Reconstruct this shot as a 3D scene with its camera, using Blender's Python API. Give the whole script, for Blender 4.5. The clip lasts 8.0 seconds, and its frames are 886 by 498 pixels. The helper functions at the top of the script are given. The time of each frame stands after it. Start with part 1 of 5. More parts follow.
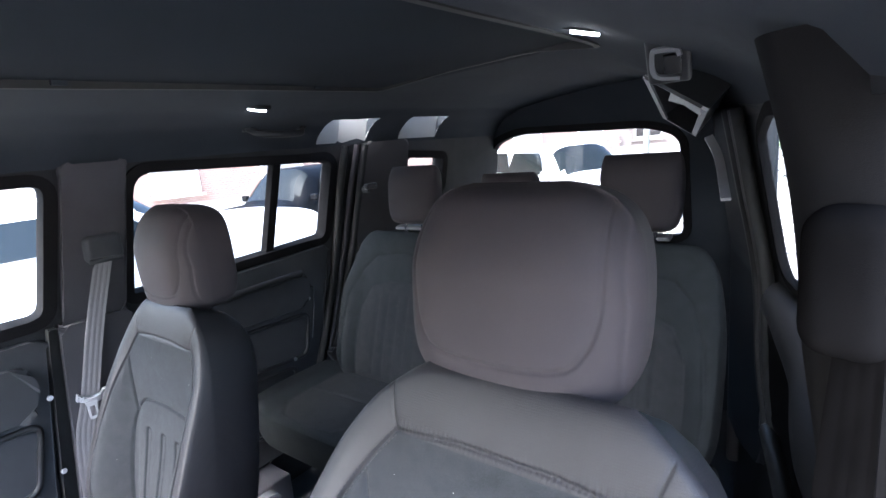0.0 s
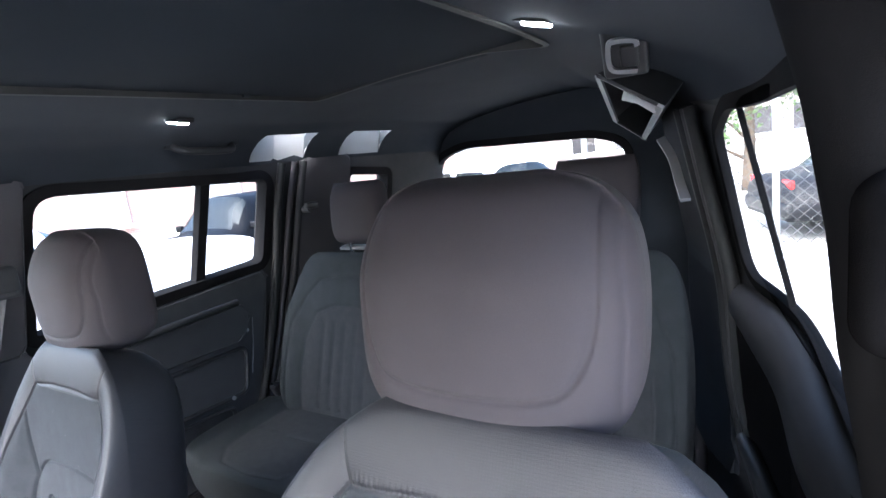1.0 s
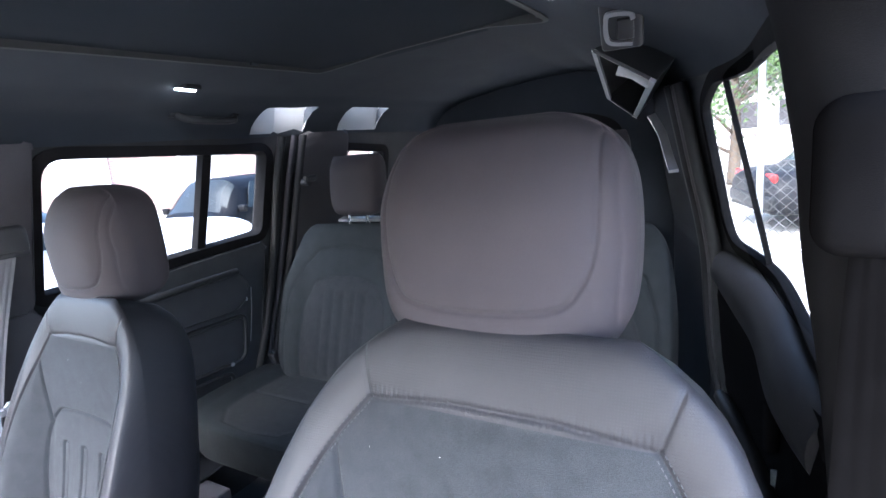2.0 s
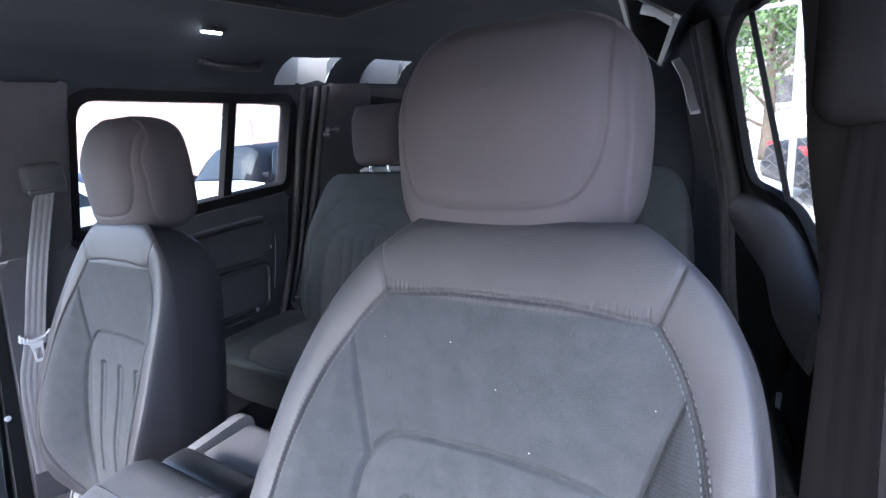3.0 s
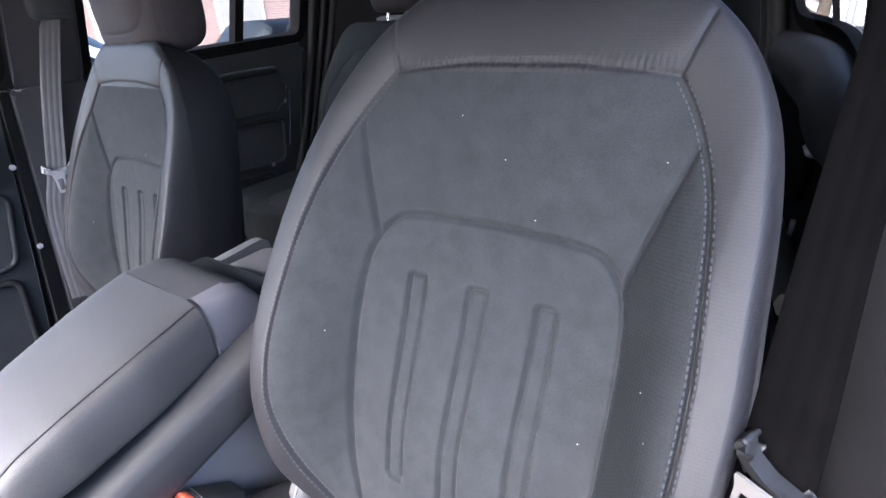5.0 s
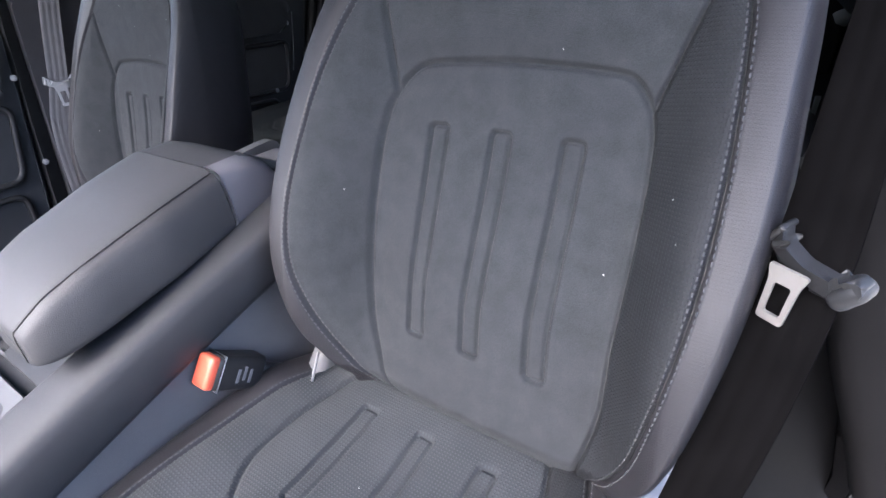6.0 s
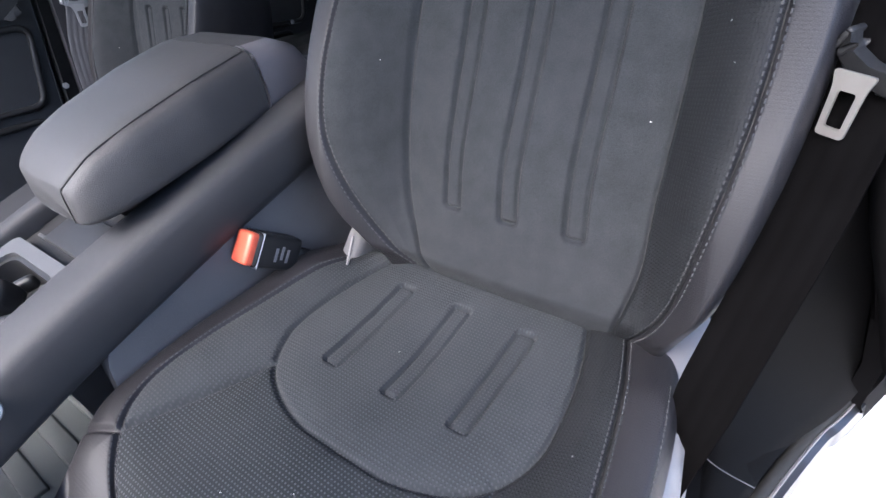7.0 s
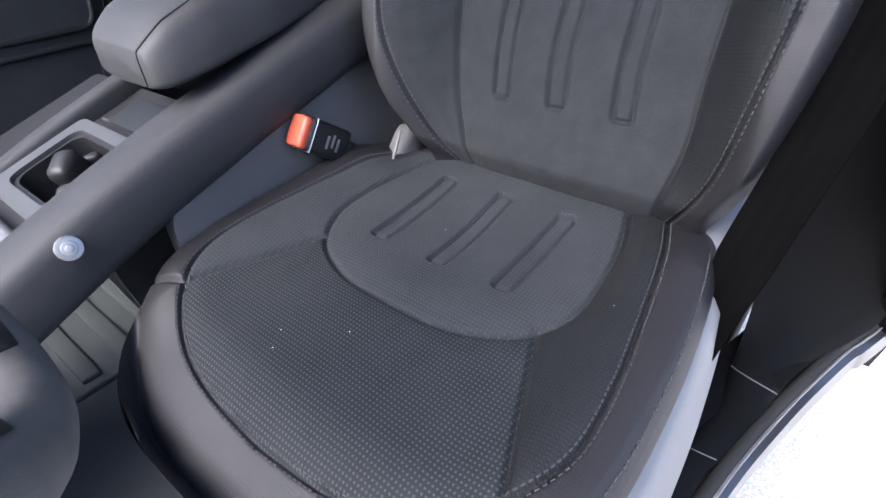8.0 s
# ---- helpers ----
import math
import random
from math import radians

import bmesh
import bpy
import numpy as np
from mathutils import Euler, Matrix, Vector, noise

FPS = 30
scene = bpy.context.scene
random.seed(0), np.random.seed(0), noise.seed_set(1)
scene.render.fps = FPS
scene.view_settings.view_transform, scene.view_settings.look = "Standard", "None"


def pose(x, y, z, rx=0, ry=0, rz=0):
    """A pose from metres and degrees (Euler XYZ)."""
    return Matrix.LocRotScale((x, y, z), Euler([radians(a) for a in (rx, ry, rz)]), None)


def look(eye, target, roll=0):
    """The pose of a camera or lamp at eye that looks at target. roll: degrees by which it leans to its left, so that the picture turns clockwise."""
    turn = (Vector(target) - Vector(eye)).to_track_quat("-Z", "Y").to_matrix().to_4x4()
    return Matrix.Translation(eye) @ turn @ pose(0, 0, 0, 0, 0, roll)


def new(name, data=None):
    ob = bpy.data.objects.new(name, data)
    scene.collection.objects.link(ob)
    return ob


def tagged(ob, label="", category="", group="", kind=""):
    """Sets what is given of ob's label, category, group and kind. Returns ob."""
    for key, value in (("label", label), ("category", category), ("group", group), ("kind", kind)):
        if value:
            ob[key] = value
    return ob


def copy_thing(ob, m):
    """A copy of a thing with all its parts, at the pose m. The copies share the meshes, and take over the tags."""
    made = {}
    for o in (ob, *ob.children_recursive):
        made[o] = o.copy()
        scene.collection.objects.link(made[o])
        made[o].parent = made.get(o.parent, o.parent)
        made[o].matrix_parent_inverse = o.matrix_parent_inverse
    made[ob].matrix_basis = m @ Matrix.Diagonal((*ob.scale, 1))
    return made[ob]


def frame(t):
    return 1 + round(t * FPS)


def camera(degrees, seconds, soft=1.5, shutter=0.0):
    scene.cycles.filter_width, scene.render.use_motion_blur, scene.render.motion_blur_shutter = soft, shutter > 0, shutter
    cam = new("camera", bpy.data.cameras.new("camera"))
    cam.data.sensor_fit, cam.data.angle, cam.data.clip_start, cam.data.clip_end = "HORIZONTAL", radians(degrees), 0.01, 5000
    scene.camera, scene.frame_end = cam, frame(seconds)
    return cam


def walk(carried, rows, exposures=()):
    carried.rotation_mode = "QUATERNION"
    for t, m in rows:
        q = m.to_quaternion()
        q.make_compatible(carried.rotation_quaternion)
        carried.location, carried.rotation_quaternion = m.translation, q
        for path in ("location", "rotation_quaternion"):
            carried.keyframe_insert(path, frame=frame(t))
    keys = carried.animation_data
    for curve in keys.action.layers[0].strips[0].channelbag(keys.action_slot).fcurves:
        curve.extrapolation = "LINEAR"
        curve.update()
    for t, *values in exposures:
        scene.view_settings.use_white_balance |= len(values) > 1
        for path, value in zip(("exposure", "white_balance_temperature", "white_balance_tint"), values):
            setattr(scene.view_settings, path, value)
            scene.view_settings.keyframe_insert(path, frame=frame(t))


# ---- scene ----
cam = camera(80.2, 8.0)
# seconds, eye x y z, yaw, pitch, roll
PATH = [
    (0, 0.6790, 0.3109, 1.5527, 38.41, -11.92, -5.31),
    (0.5, 0.6429, 0.3728, 1.5364, 35.36, -9.62, -7.97),
    (1, 0.6190, 0.3760, 1.5230, 32.31, -10.15, -6.86),
    (2.5, 0.6316, 0.2820, 1.4543, 31.32, -12.04, -5.54),
    (3, 0.6425, 0.2791, 1.4184, 33.65, -13.92, -5.14),
    (3.5, 0.6423, 0.2716, 1.3916, 34.32, -17.18, -4.51),
    (4, 0.6420, 0.2656, 1.3649, 34.53, -20.19, -3.95),
    (5.3, 0.6593, 0.2386, 1.2808, 36.78, -26.42, -4.11),
    (5.5, 0.6562, 0.2245, 1.2563, 36.67, -27.41, -4.13),
    (6, 0.6601, 0.2025, 1.2123, 37.04, -29.12, -4.37),
    (6.5, 0.6622, 0.1695, 1.1811, 37.63, -31.17, -5.11),
    (7, 0.6595, 0.1418, 1.1316, 38.52, -32.78, -5.26),
    (7.5, 0.6654, 0.1049, 1.1024, 39.72, -35.08, -4.99),
    (8, 0.6761, 0.0633, 1.0663, 41.04, -35.28, -4.04),
]
EXPOSURES = [(0.0, 4.15, 5500, 9), (1.0, 4.55, 5450, 9), (2.5, 4.50, 5300, 11), (4.0, 3.92, 5450, 11), (5.5, 3.56, 5600, 14), (6.5, 3.10, 5550, 13), (8.0, 2.58, 5550, 11)]
walk(cam, [(t, pose(x, y, z, 90 + pitch, 0, yaw) @ pose(0, 0, 0, 0, 0, roll)) for t, x, y, z, yaw, pitch, roll in PATH], EXPOSURES)

# ---- light ----
world = bpy.data.worlds.new("sky")
scene.world = world
world.use_nodes = True
wn = world.node_tree.nodes
sky = wn.new("ShaderNodeTexSky")
sky.sky_type, sky.sun_disc = "NISHITA", False
sky.sun_elevation, sky.sun_rotation = radians(46), radians(188)
sky.air_density, sky.dust_density, sky.ozone_density = 1.0, 6.0, 1.0
wn["Background"].inputs["Strength"].default_value = 0.15
world.node_tree.links.new(sky.outputs["Color"], wn["Background"].inputs["Color"])
sun_data = bpy.data.lights.new("sun", "SUN")
sun_data.energy, sun_data.angle, sun_data.color = 0.5, radians(70), (1.0, 0.98, 0.96)
sun = new("sun", sun_data)
sun.matrix_world = look((-0.66, -4.65, 4.87), (0, 0, 0))

# ---- materials ----
def mat(name, col, rough=0.6, metal=0.0, vary=0.15, grain=0.0, scale=40.0, bump=0.1, fine=900.0, spec=0.5, coat=0.0, dist=0.001, sheen=0.0):
    m = bpy.data.materials.new(name)
    m.use_nodes = True
    nt = m.node_tree
    bs = nt.nodes["Principled BSDF"]
    bs.inputs["Roughness"].default_value = rough
    bs.inputs["Metallic"].default_value = metal
    bs.inputs["Specular IOR Level"].default_value = spec
    bs.inputs["Coat Weight"].default_value = coat
    bs.inputs["Sheen Weight"].default_value = sheen
    bs.inputs["Sheen Roughness"].default_value = 0.4
    tc = nt.nodes.new("ShaderNodeTexCoord")
    big = nt.nodes.new("ShaderNodeTexNoise")
    big.inputs["Scale"].default_value, big.inputs["Detail"].default_value = scale, 5
    small = nt.nodes.new("ShaderNodeTexNoise")
    small.inputs["Scale"].default_value, small.inputs["Detail"].default_value = fine, 3
    for n in (big, small):
        nt.links.new(tc.outputs["Object"], n.inputs["Vector"])
    ramp = nt.nodes.new("ShaderNodeMix")
    ramp.data_type = "RGBA"
    ramp.inputs["A"].default_value = (*[c * (1 - vary) for c in col], 1)
    ramp.inputs["B"].default_value = (*[min(1, c * (1 + vary)) for c in col], 1)
    nt.links.new(big.outputs["Fac"], ramp.inputs["Factor"])
    out = ramp.outputs["Result"]
    if grain:
        g = nt.nodes.new("ShaderNodeMix")
        g.data_type, g.blend_type = "RGBA", "OVERLAY"
        g.inputs["Factor"].default_value = grain
        nt.links.new(out, g.inputs["A"])
        nt.links.new(small.outputs["Color"], g.inputs["B"])
        bw = nt.nodes.new("ShaderNodeRGBToBW")
        nt.links.new(small.outputs["Color"], bw.inputs["Color"])
        nt.links.new(bw.outputs["Val"], g.inputs["B"])
        out = g.outputs["Result"]
    nt.links.new(out, bs.inputs["Base Color"])
    if bump:
        b = nt.nodes.new("ShaderNodeBump")
        b.inputs["Strength"].default_value, b.inputs["Distance"].default_value = bump, dist
        nt.links.new(small.outputs["Fac"], b.inputs["Height"])
        nt.links.new(b.outputs["Normal"], bs.inputs["Normal"])
    return m


def dotted(name, col, rough, pitch, dot, light, spec=0.25, lift=0.5):
    """Perforated cloth: small holes in rows on the UV map, which is in metres."""
    m = mat(name, col, rough, vary=0.35, scale=18, bump=0.25, fine=1500, spec=spec)
    nt = m.node_tree
    bs = nt.nodes["Principled BSDF"]
    uv = nt.nodes.new("ShaderNodeUVMap")
    sc = nt.nodes.new("ShaderNodeVectorMath")
    sc.operation = "SCALE"
    sc.inputs["Scale"].default_value = 1 / pitch
    nt.links.new(uv.outputs["UV"], sc.inputs[0])
    fr = nt.nodes.new("ShaderNodeVectorMath")
    fr.operation = "FRACTION"
    nt.links.new(sc.outputs["Vector"], fr.inputs[0])
    di = nt.nodes.new("ShaderNodeVectorMath")
    di.operation = "DISTANCE"
    nt.links.new(fr.outputs["Vector"], di.inputs[0])
    di.inputs[1].default_value = (0.5, 0.5, 0)
    mr = nt.nodes.new("ShaderNodeMapRange")
    mr.inputs["From Min"].default_value, mr.inputs["From Max"].default_value = dot, dot + 0.14
    nt.links.new(di.outputs["Value"], mr.inputs["Value"])
    old = bs.inputs["Base Color"].links[0].from_socket
    mx = nt.nodes.new("ShaderNodeMix")
    mx.data_type = "RGBA"
    mx.inputs["A"].default_value = (*[c * light for c in col], 1)
    nt.links.new(mr.outputs["Result"], mx.inputs["Factor"])
    nt.links.new(old, mx.inputs["B"])
    nt.links.new(mx.outputs["Result"], bs.inputs["Base Color"])
    bp = nt.nodes.new("ShaderNodeBump")
    bp.invert = True
    bp.inputs["Strength"].default_value, bp.inputs["Distance"].default_value = lift, 0.0008
    nt.links.new(mr.outputs["Result"], bp.inputs["Height"])
    nt.links.new(bs.inputs["Normal"].links[0].from_socket, bp.inputs["Normal"])
    nt.links.new(bp.outputs["Normal"], bs.inputs["Normal"])
    return m


M_VINYL = dotted("seat_vinyl", (0.0160, 0.0153, 0.0173), 0.5, 0.0026, 0.2, 1.12, 0.30, 0.14)
M_SUEDE = mat("seat_suede", (0.0300, 0.0316, 0.0340), 0.9, vary=0.30, grain=0.75, scale=48, bump=0.6, fine=1300, spec=0.08, sheen=0.03)
M_PERF = dotted("seat_perforated", (0.0185, 0.0200, 0.0218), 0.8, 0.0037, 0.17, 2.7, 0.15)
# Darker than the left wedges' cloth: the right side's shade is in this colour.
M_PERF_SHADED = dotted("wedge_perforated_shaded", (0.0125, 0.0132, 0.0145), 0.7, 0.0032, 0.18, 1.4, 0.2)
M_STITCH = mat("stitch_thread", (0.060, 0.060, 0.063), 0.8, vary=0.3, scale=400, spec=0.1)
M_LINING = mat("headliner_cloth", (0.024, 0.0275, 0.033), 0.95, vary=0.2, grain=0.4, scale=9, bump=0.3, fine=1100, spec=0.15)
M_BLIND = mat("sunroof_blind", (0.011, 0.014, 0.018), 0.95, vary=0.2, grain=0.3, scale=6, bump=0.2, spec=0.08)
M_TRIM = mat("door_plastic", (0.018, 0.018, 0.0195), 0.6, vary=0.3, grain=0.2, scale=18, bump=0.3, fine=1000, spec=0.15)
# Lighter copy of the door plastic, raised in colour for weak passenger-side light.
M_DOOR_LIT = mat("lit_door_plastic", (0.040, 0.041, 0.044), 0.65, vary=0.25, grain=0.2, scale=18, bump=0.3, fine=1000, spec=0.2)
# Blacker than the plastic itself; colour makes up for shade missing at the doorway.
M_POST = mat("shaded_black_plastic", (0.0055, 0.0053, 0.0056), 0.9, vary=0.3, grain=0.2, scale=14, bump=0.2, fine=1000, spec=0.0)
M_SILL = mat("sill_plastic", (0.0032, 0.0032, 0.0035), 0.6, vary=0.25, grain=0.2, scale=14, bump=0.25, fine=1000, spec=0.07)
M_PILLAR = mat("pillar_trim", (0.050, 0.048, 0.052), 0.8, vary=0.2, grain=0.25, scale=12, bump=0.25, fine=1200, spec=0.15)
# Trim darkened in colour, as too much daylight reaches the right pillar.
M_BPILLAR = mat("shaded_black_trim", (0.0100, 0.0097, 0.0102), 0.9, vary=0.2, grain=0.2, scale=14, bump=0.2, fine=1000, spec=0.03)
M_DARK = mat("black_plastic", (0.018, 0.018, 0.019), 0.45, vary=0.2, scale=30, bump=0.15, spec=0.3)
M_RUBBER = mat("door_seal_rubber", (0.020, 0.020, 0.020), 0.7, vary=0.2, scale=50, spec=0.2)
M_CONSOLE = mat("console_vinyl", (0.035, 0.0345, 0.036), 0.60, vary=0.2, grain=0.15, scale=14, bump=0.35, fine=900, spec=0.4)
M_RAIL = mat("rail_vinyl", (0.035, 0.035, 0.0375), 0.6, vary=0.2, grain=0.2, scale=16, bump=0.3, fine=1200, spec=0.25)
M_CONSIDE = mat("console_side_cloth", (0.110, 0.108, 0.113), 0.85, vary=0.2, grain=0.3, scale=16, bump=0.25, fine=1500, spec=0.12)
M_SATIN = mat("satin_grey_plastic", (0.150, 0.148, 0.155), 0.45, vary=0.06, scale=20, bump=0.05)
M_SILVER = mat("satin_metal", (0.62, 0.62, 0.64), 0.28, metal=1.0, vary=0.1, scale=60, bump=0.05)
M_CHROME = mat("chrome", (0.8, 0.8, 0.82), 0.12, metal=1.0, vary=0.05, scale=60, bump=0.02)
# Driver's webbing: black taken further down to stand for shade beside the door.
M_BELT_SHADED = mat("shaded_belt_webbing", (0.0033, 0.0031, 0.0032), 0.8, vary=0.3, grain=0.5, scale=40, bump=0.4, fine=2500, spec=0.0)
# Passenger's webbing: colour raised where the side window's light falls short.
M_BELT_LIT = mat("lit_belt_webbing", (0.085, 0.082, 0.088), 0.65, vary=0.12, grain=0.3, scale=90, bump=0.3, fine=2500)
M_RED = mat("orange_red_plastic", (0.62, 0.11, 0.06), 0.4, vary=0.08, scale=80, bump=0.05)
M_CARPET = mat("floor_mat_rubber", (0.045, 0.047, 0.049), 0.75, vary=0.2, grain=0.4, scale=40, bump=0.4)
M_SUEDEWHEEL = mat("wheel_suede", (0.095, 0.093, 0.094), 0.9, vary=0.25, grain=0.4, scale=60, bump=0.5, fine=2200, spec=0.2)
M_GROUND = mat("pale_concrete", (0.50, 0.47, 0.42), 0.9, vary=0.25, grain=0.9, scale=5, bump=0.8, fine=140, dist=0.006)
M_BODY = mat("dark_car_paint", (0.02, 0.021, 0.024), 0.3, vary=0.05, coat=0.6, bump=0.0)
M_CAP = mat("lilac_grey_plastic", (0.1054, 0.1023, 0.1147), 0.38, vary=0.06, scale=20, bump=0.05)
M_FRAMEGREY = mat("frame_grey_plastic", (0.055, 0.055, 0.058), 0.5, vary=0.08, scale=25, bump=0.1)
M_MAT = mat("grey_rubber_mat", (0.0465, 0.0527, 0.0527), 0.65, vary=0.15, scale=30, bump=0.3)
M_LAMP = bpy.data.materials.new("lamp_glow")
M_LAMP.use_nodes = True
M_LAMP.node_tree.nodes["Principled BSDF"].inputs["Emission Color"].default_value = (1.0, 0.97, 0.92, 1)
M_LAMP.node_tree.nodes["Principled BSDF"].inputs["Emission Strength"].default_value = 6.0
M_GLASS = bpy.data.materials.new("window_glass")
M_GLASS.use_nodes = True
gnt = M_GLASS.node_tree
gnt.nodes.remove(gnt.nodes["Principled BSDF"])
g_clear, g_gloss, g_mix = (gnt.nodes.new(k) for k in ("ShaderNodeBsdfTransparent", "ShaderNodeBsdfGlossy", "ShaderNodeMixShader"))
g_clear.inputs["Color"].default_value = (0.92, 0.95, 0.94, 1)
g_gloss.inputs["Roughness"].default_value = 0.02
g_mix.inputs["Fac"].default_value = 0.05
gnt.links.new(g_clear.outputs["BSDF"], g_mix.inputs[1])
gnt.links.new(g_gloss.outputs["BSDF"], g_mix.inputs[2])
gnt.links.new(g_mix.outputs["Shader"], gnt.nodes["Material Output"].inputs["Surface"])

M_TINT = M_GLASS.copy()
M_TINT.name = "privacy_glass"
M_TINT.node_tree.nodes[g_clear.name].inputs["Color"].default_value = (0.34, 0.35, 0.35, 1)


# ---- mesh tools ----
def mesh_of(name, verts, faces, uvs=None, smooth=True):
    me = bpy.data.meshes.new(name)
    me.from_pydata([tuple(map(float, v)) for v in verts], [], [tuple(map(int, f)) for f in faces])
    if smooth:
        me.polygons.foreach_set("use_smooth", [True] * len(me.polygons))
    if uvs is not None:
        layer = me.uv_layers.new(name="UVMap")
        idx = np.zeros(len(me.loops), dtype=np.int32)
        me.loops.foreach_get("vertex_index", idx)
        layer.data.foreach_set("uv", np.asarray(uvs, dtype=np.float32)[idx].ravel())
    me.update()
    return me


def part(name, data, material, parent=None, label="", sharp=35):
    """Links a bmesh or a mesh as one object, under a thing or a part."""
    if isinstance(data, bmesh.types.BMesh):
        bmesh.ops.recalc_face_normals(data, faces=data.faces)
        me = bpy.data.meshes.new(name)
        data.to_mesh(me)
        data.free()
        me.polygons.foreach_set("use_smooth", [True] * len(me.polygons))
        me.set_sharp_from_angle(angle=radians(sharp))
    else:
        me = data
    me.materials.append(material)
    ob = new(name, me)
    if parent:
        ob.parent = parent
    if label:
        ob["label"] = label
    return ob


def thing(name, label, category, place=(0, 0, 0), group="", kind=""):
    ob = new(name)
    ob.empty_display_size = 0.05
    ob.location = place
    return tagged(ob, label, category, group, kind)


def rbox(size, at=(0, 0, 0), bevel=0.01, seg=3, turn=None, taper=(1, 1)):
    """A box with rounded edges; taper: scale of the top in x and y."""
    bm = bmesh.new()
    bmesh.ops.create_cube(bm, size=1)
    for v in bm.verts:
        if v.co.z > 0:
            v.co.x *= taper[0]
            v.co.y *= taper[1]
        v.co = Vector((v.co.x * size[0], v.co.y * size[1], v.co.z * size[2]))
    if bevel:
        bmesh.ops.bevel(bm, geom=bm.edges[:], offset=bevel, segments=seg, profile=0.5, affect="EDGES")
    if turn is not None:
        bmesh.ops.transform(bm, matrix=Euler([radians(a) for a in turn]).to_matrix().to_4x4(), verts=bm.verts)
    bmesh.ops.translate(bm, vec=at, verts=bm.verts)
    return bm


def cyl(r, h, at=(0, 0, 0), turn=None, seg=24, r2=None, bevel=0.0):
    bm = bmesh.new()
    bmesh.ops.create_cone(bm, cap_ends=True, segments=seg, radius1=r, radius2=r if r2 is None else r2, depth=h)
    if bevel:
        es = [e for e in bm.edges if len(e.link_faces) == 2 and e.calc_face_angle(0) > 1]
        bmesh.ops.bevel(bm, geom=es, offset=bevel, segments=2, profile=0.5, affect="EDGES")
    if turn is not None:
        bmesh.ops.transform(bm, matrix=Euler([radians(a) for a in turn]).to_matrix().to_4x4(), verts=bm.verts)
    bmesh.ops.translate(bm, vec=at, verts=bm.verts)
    return bm


def join(*bms):
    """Several bmeshes of one part as one."""
    out = bms[0]
    for b in bms[1:]:
        me = bpy.data.meshes.new("tmp")
        b.to_mesh(me)
        b.free()
        out.from_mesh(me)
        bpy.data.meshes.remove(me)
    return out


def smooth_path(pts, n):
    """A Catmull-Rom line through the points."""
    p = np.array(pts, float)
    p = np.vstack([2 * p[0] - p[1], p, 2 * p[-1] - p[-2]])
    out = []
    k = len(p) - 3
    for i in range(n):
        s = i / (n - 1) * k
        j = min(int(s), k - 1)
        t = s - j
        a, b, c, d = p[j:j + 4]
        out.append(0.5 * (2 * b + (c - a) * t + (2 * a - 5 * b + 4 * c - d) * t * t + (3 * b - a - 3 * c + d) * t ** 3))
    return np.array(out)


def sweep(path, profile, side, closed_profile=True, caps=True, scale=None, loop=False):
    """Sweeps a flat profile (a along side, b along the other normal) along a path. side: a fixed direction or one per point."""
    path = np.array(path, float)
    n, m = len(path), len(profile)
    if loop:
        tang = np.roll(path, -1, 0) - np.roll(path, 1, 0)
    else:
        tang = np.gradient(path, axis=0)
    tang /= np.linalg.norm(tang, axis=1, keepdims=True)
    side = np.broadcast_to(np.array(side, float), (n, 3))
    a = side - (side * tang).sum(1, keepdims=True) * tang
    a /= np.linalg.norm(a, axis=1, keepdims=True)
    b = np.cross(tang, a)
    pr = np.array(profile, float)
    sc = np.ones(n) if scale is None else np.array(scale)
    v = (path[:, None] + (pr[None, :, 0:1] * a[:, None] + pr[None, :, 1:2] * b[:, None]) * sc[:, None, None]).reshape(-1, 3)
    f = []
    for i in range(n if loop else n - 1):
        i2 = (i + 1) % n
        for j in range(m if closed_profile else m - 1):
            k = (j + 1) % m
            f.append((i * m + j, i * m + k, i2 * m + k, i2 * m + j))
    if caps and closed_profile and not loop:
        f += [tuple(range(m))[::-1], tuple((n - 1) * m + j for j in range(m))]
    return v, f


def swept(name, path, profile, side, material, parent=None, label="", **kw):
    v, f = sweep(path, profile, side, **kw)
    bm = bmesh.new()
    vs = [bm.verts.new(c) for c in v]
    for q in f:
        bm.faces.new([vs[i] for i in q])
    return part(name, bm, material, parent, label, sharp=50)


def ring(r, n=10, ry=None):
    return [(r * math.cos(2 * math.pi * i / n), (r if ry is None else ry) * math.sin(2 * math.pi * i / n)) for i in range(n)]


def round_loop(pts, radii, n=6):
    """A polygon with rounded corners, as 2D points."""
    out = []
    k = len(pts)
    for i in range(k):
        p0, p1, p2 = (Vector(pts[(i + d) % k]) for d in (-1, 0, 1))
        r = radii[i] if isinstance(radii, (list, tuple)) else radii
        d0, d1 = (p0 - p1), (p2 - p1)
        r = min(r, d0.length * 0.45, d1.length * 0.45)
        a, b = p1 + d0.normalized() * r, p1 + d1.normalized() * r
        for j in range(n + 1):
            t = j / n
            q = a.lerp(p1, t).lerp(p1.lerp(b, t), t)
            out.append((q.x, q.y))
    return out


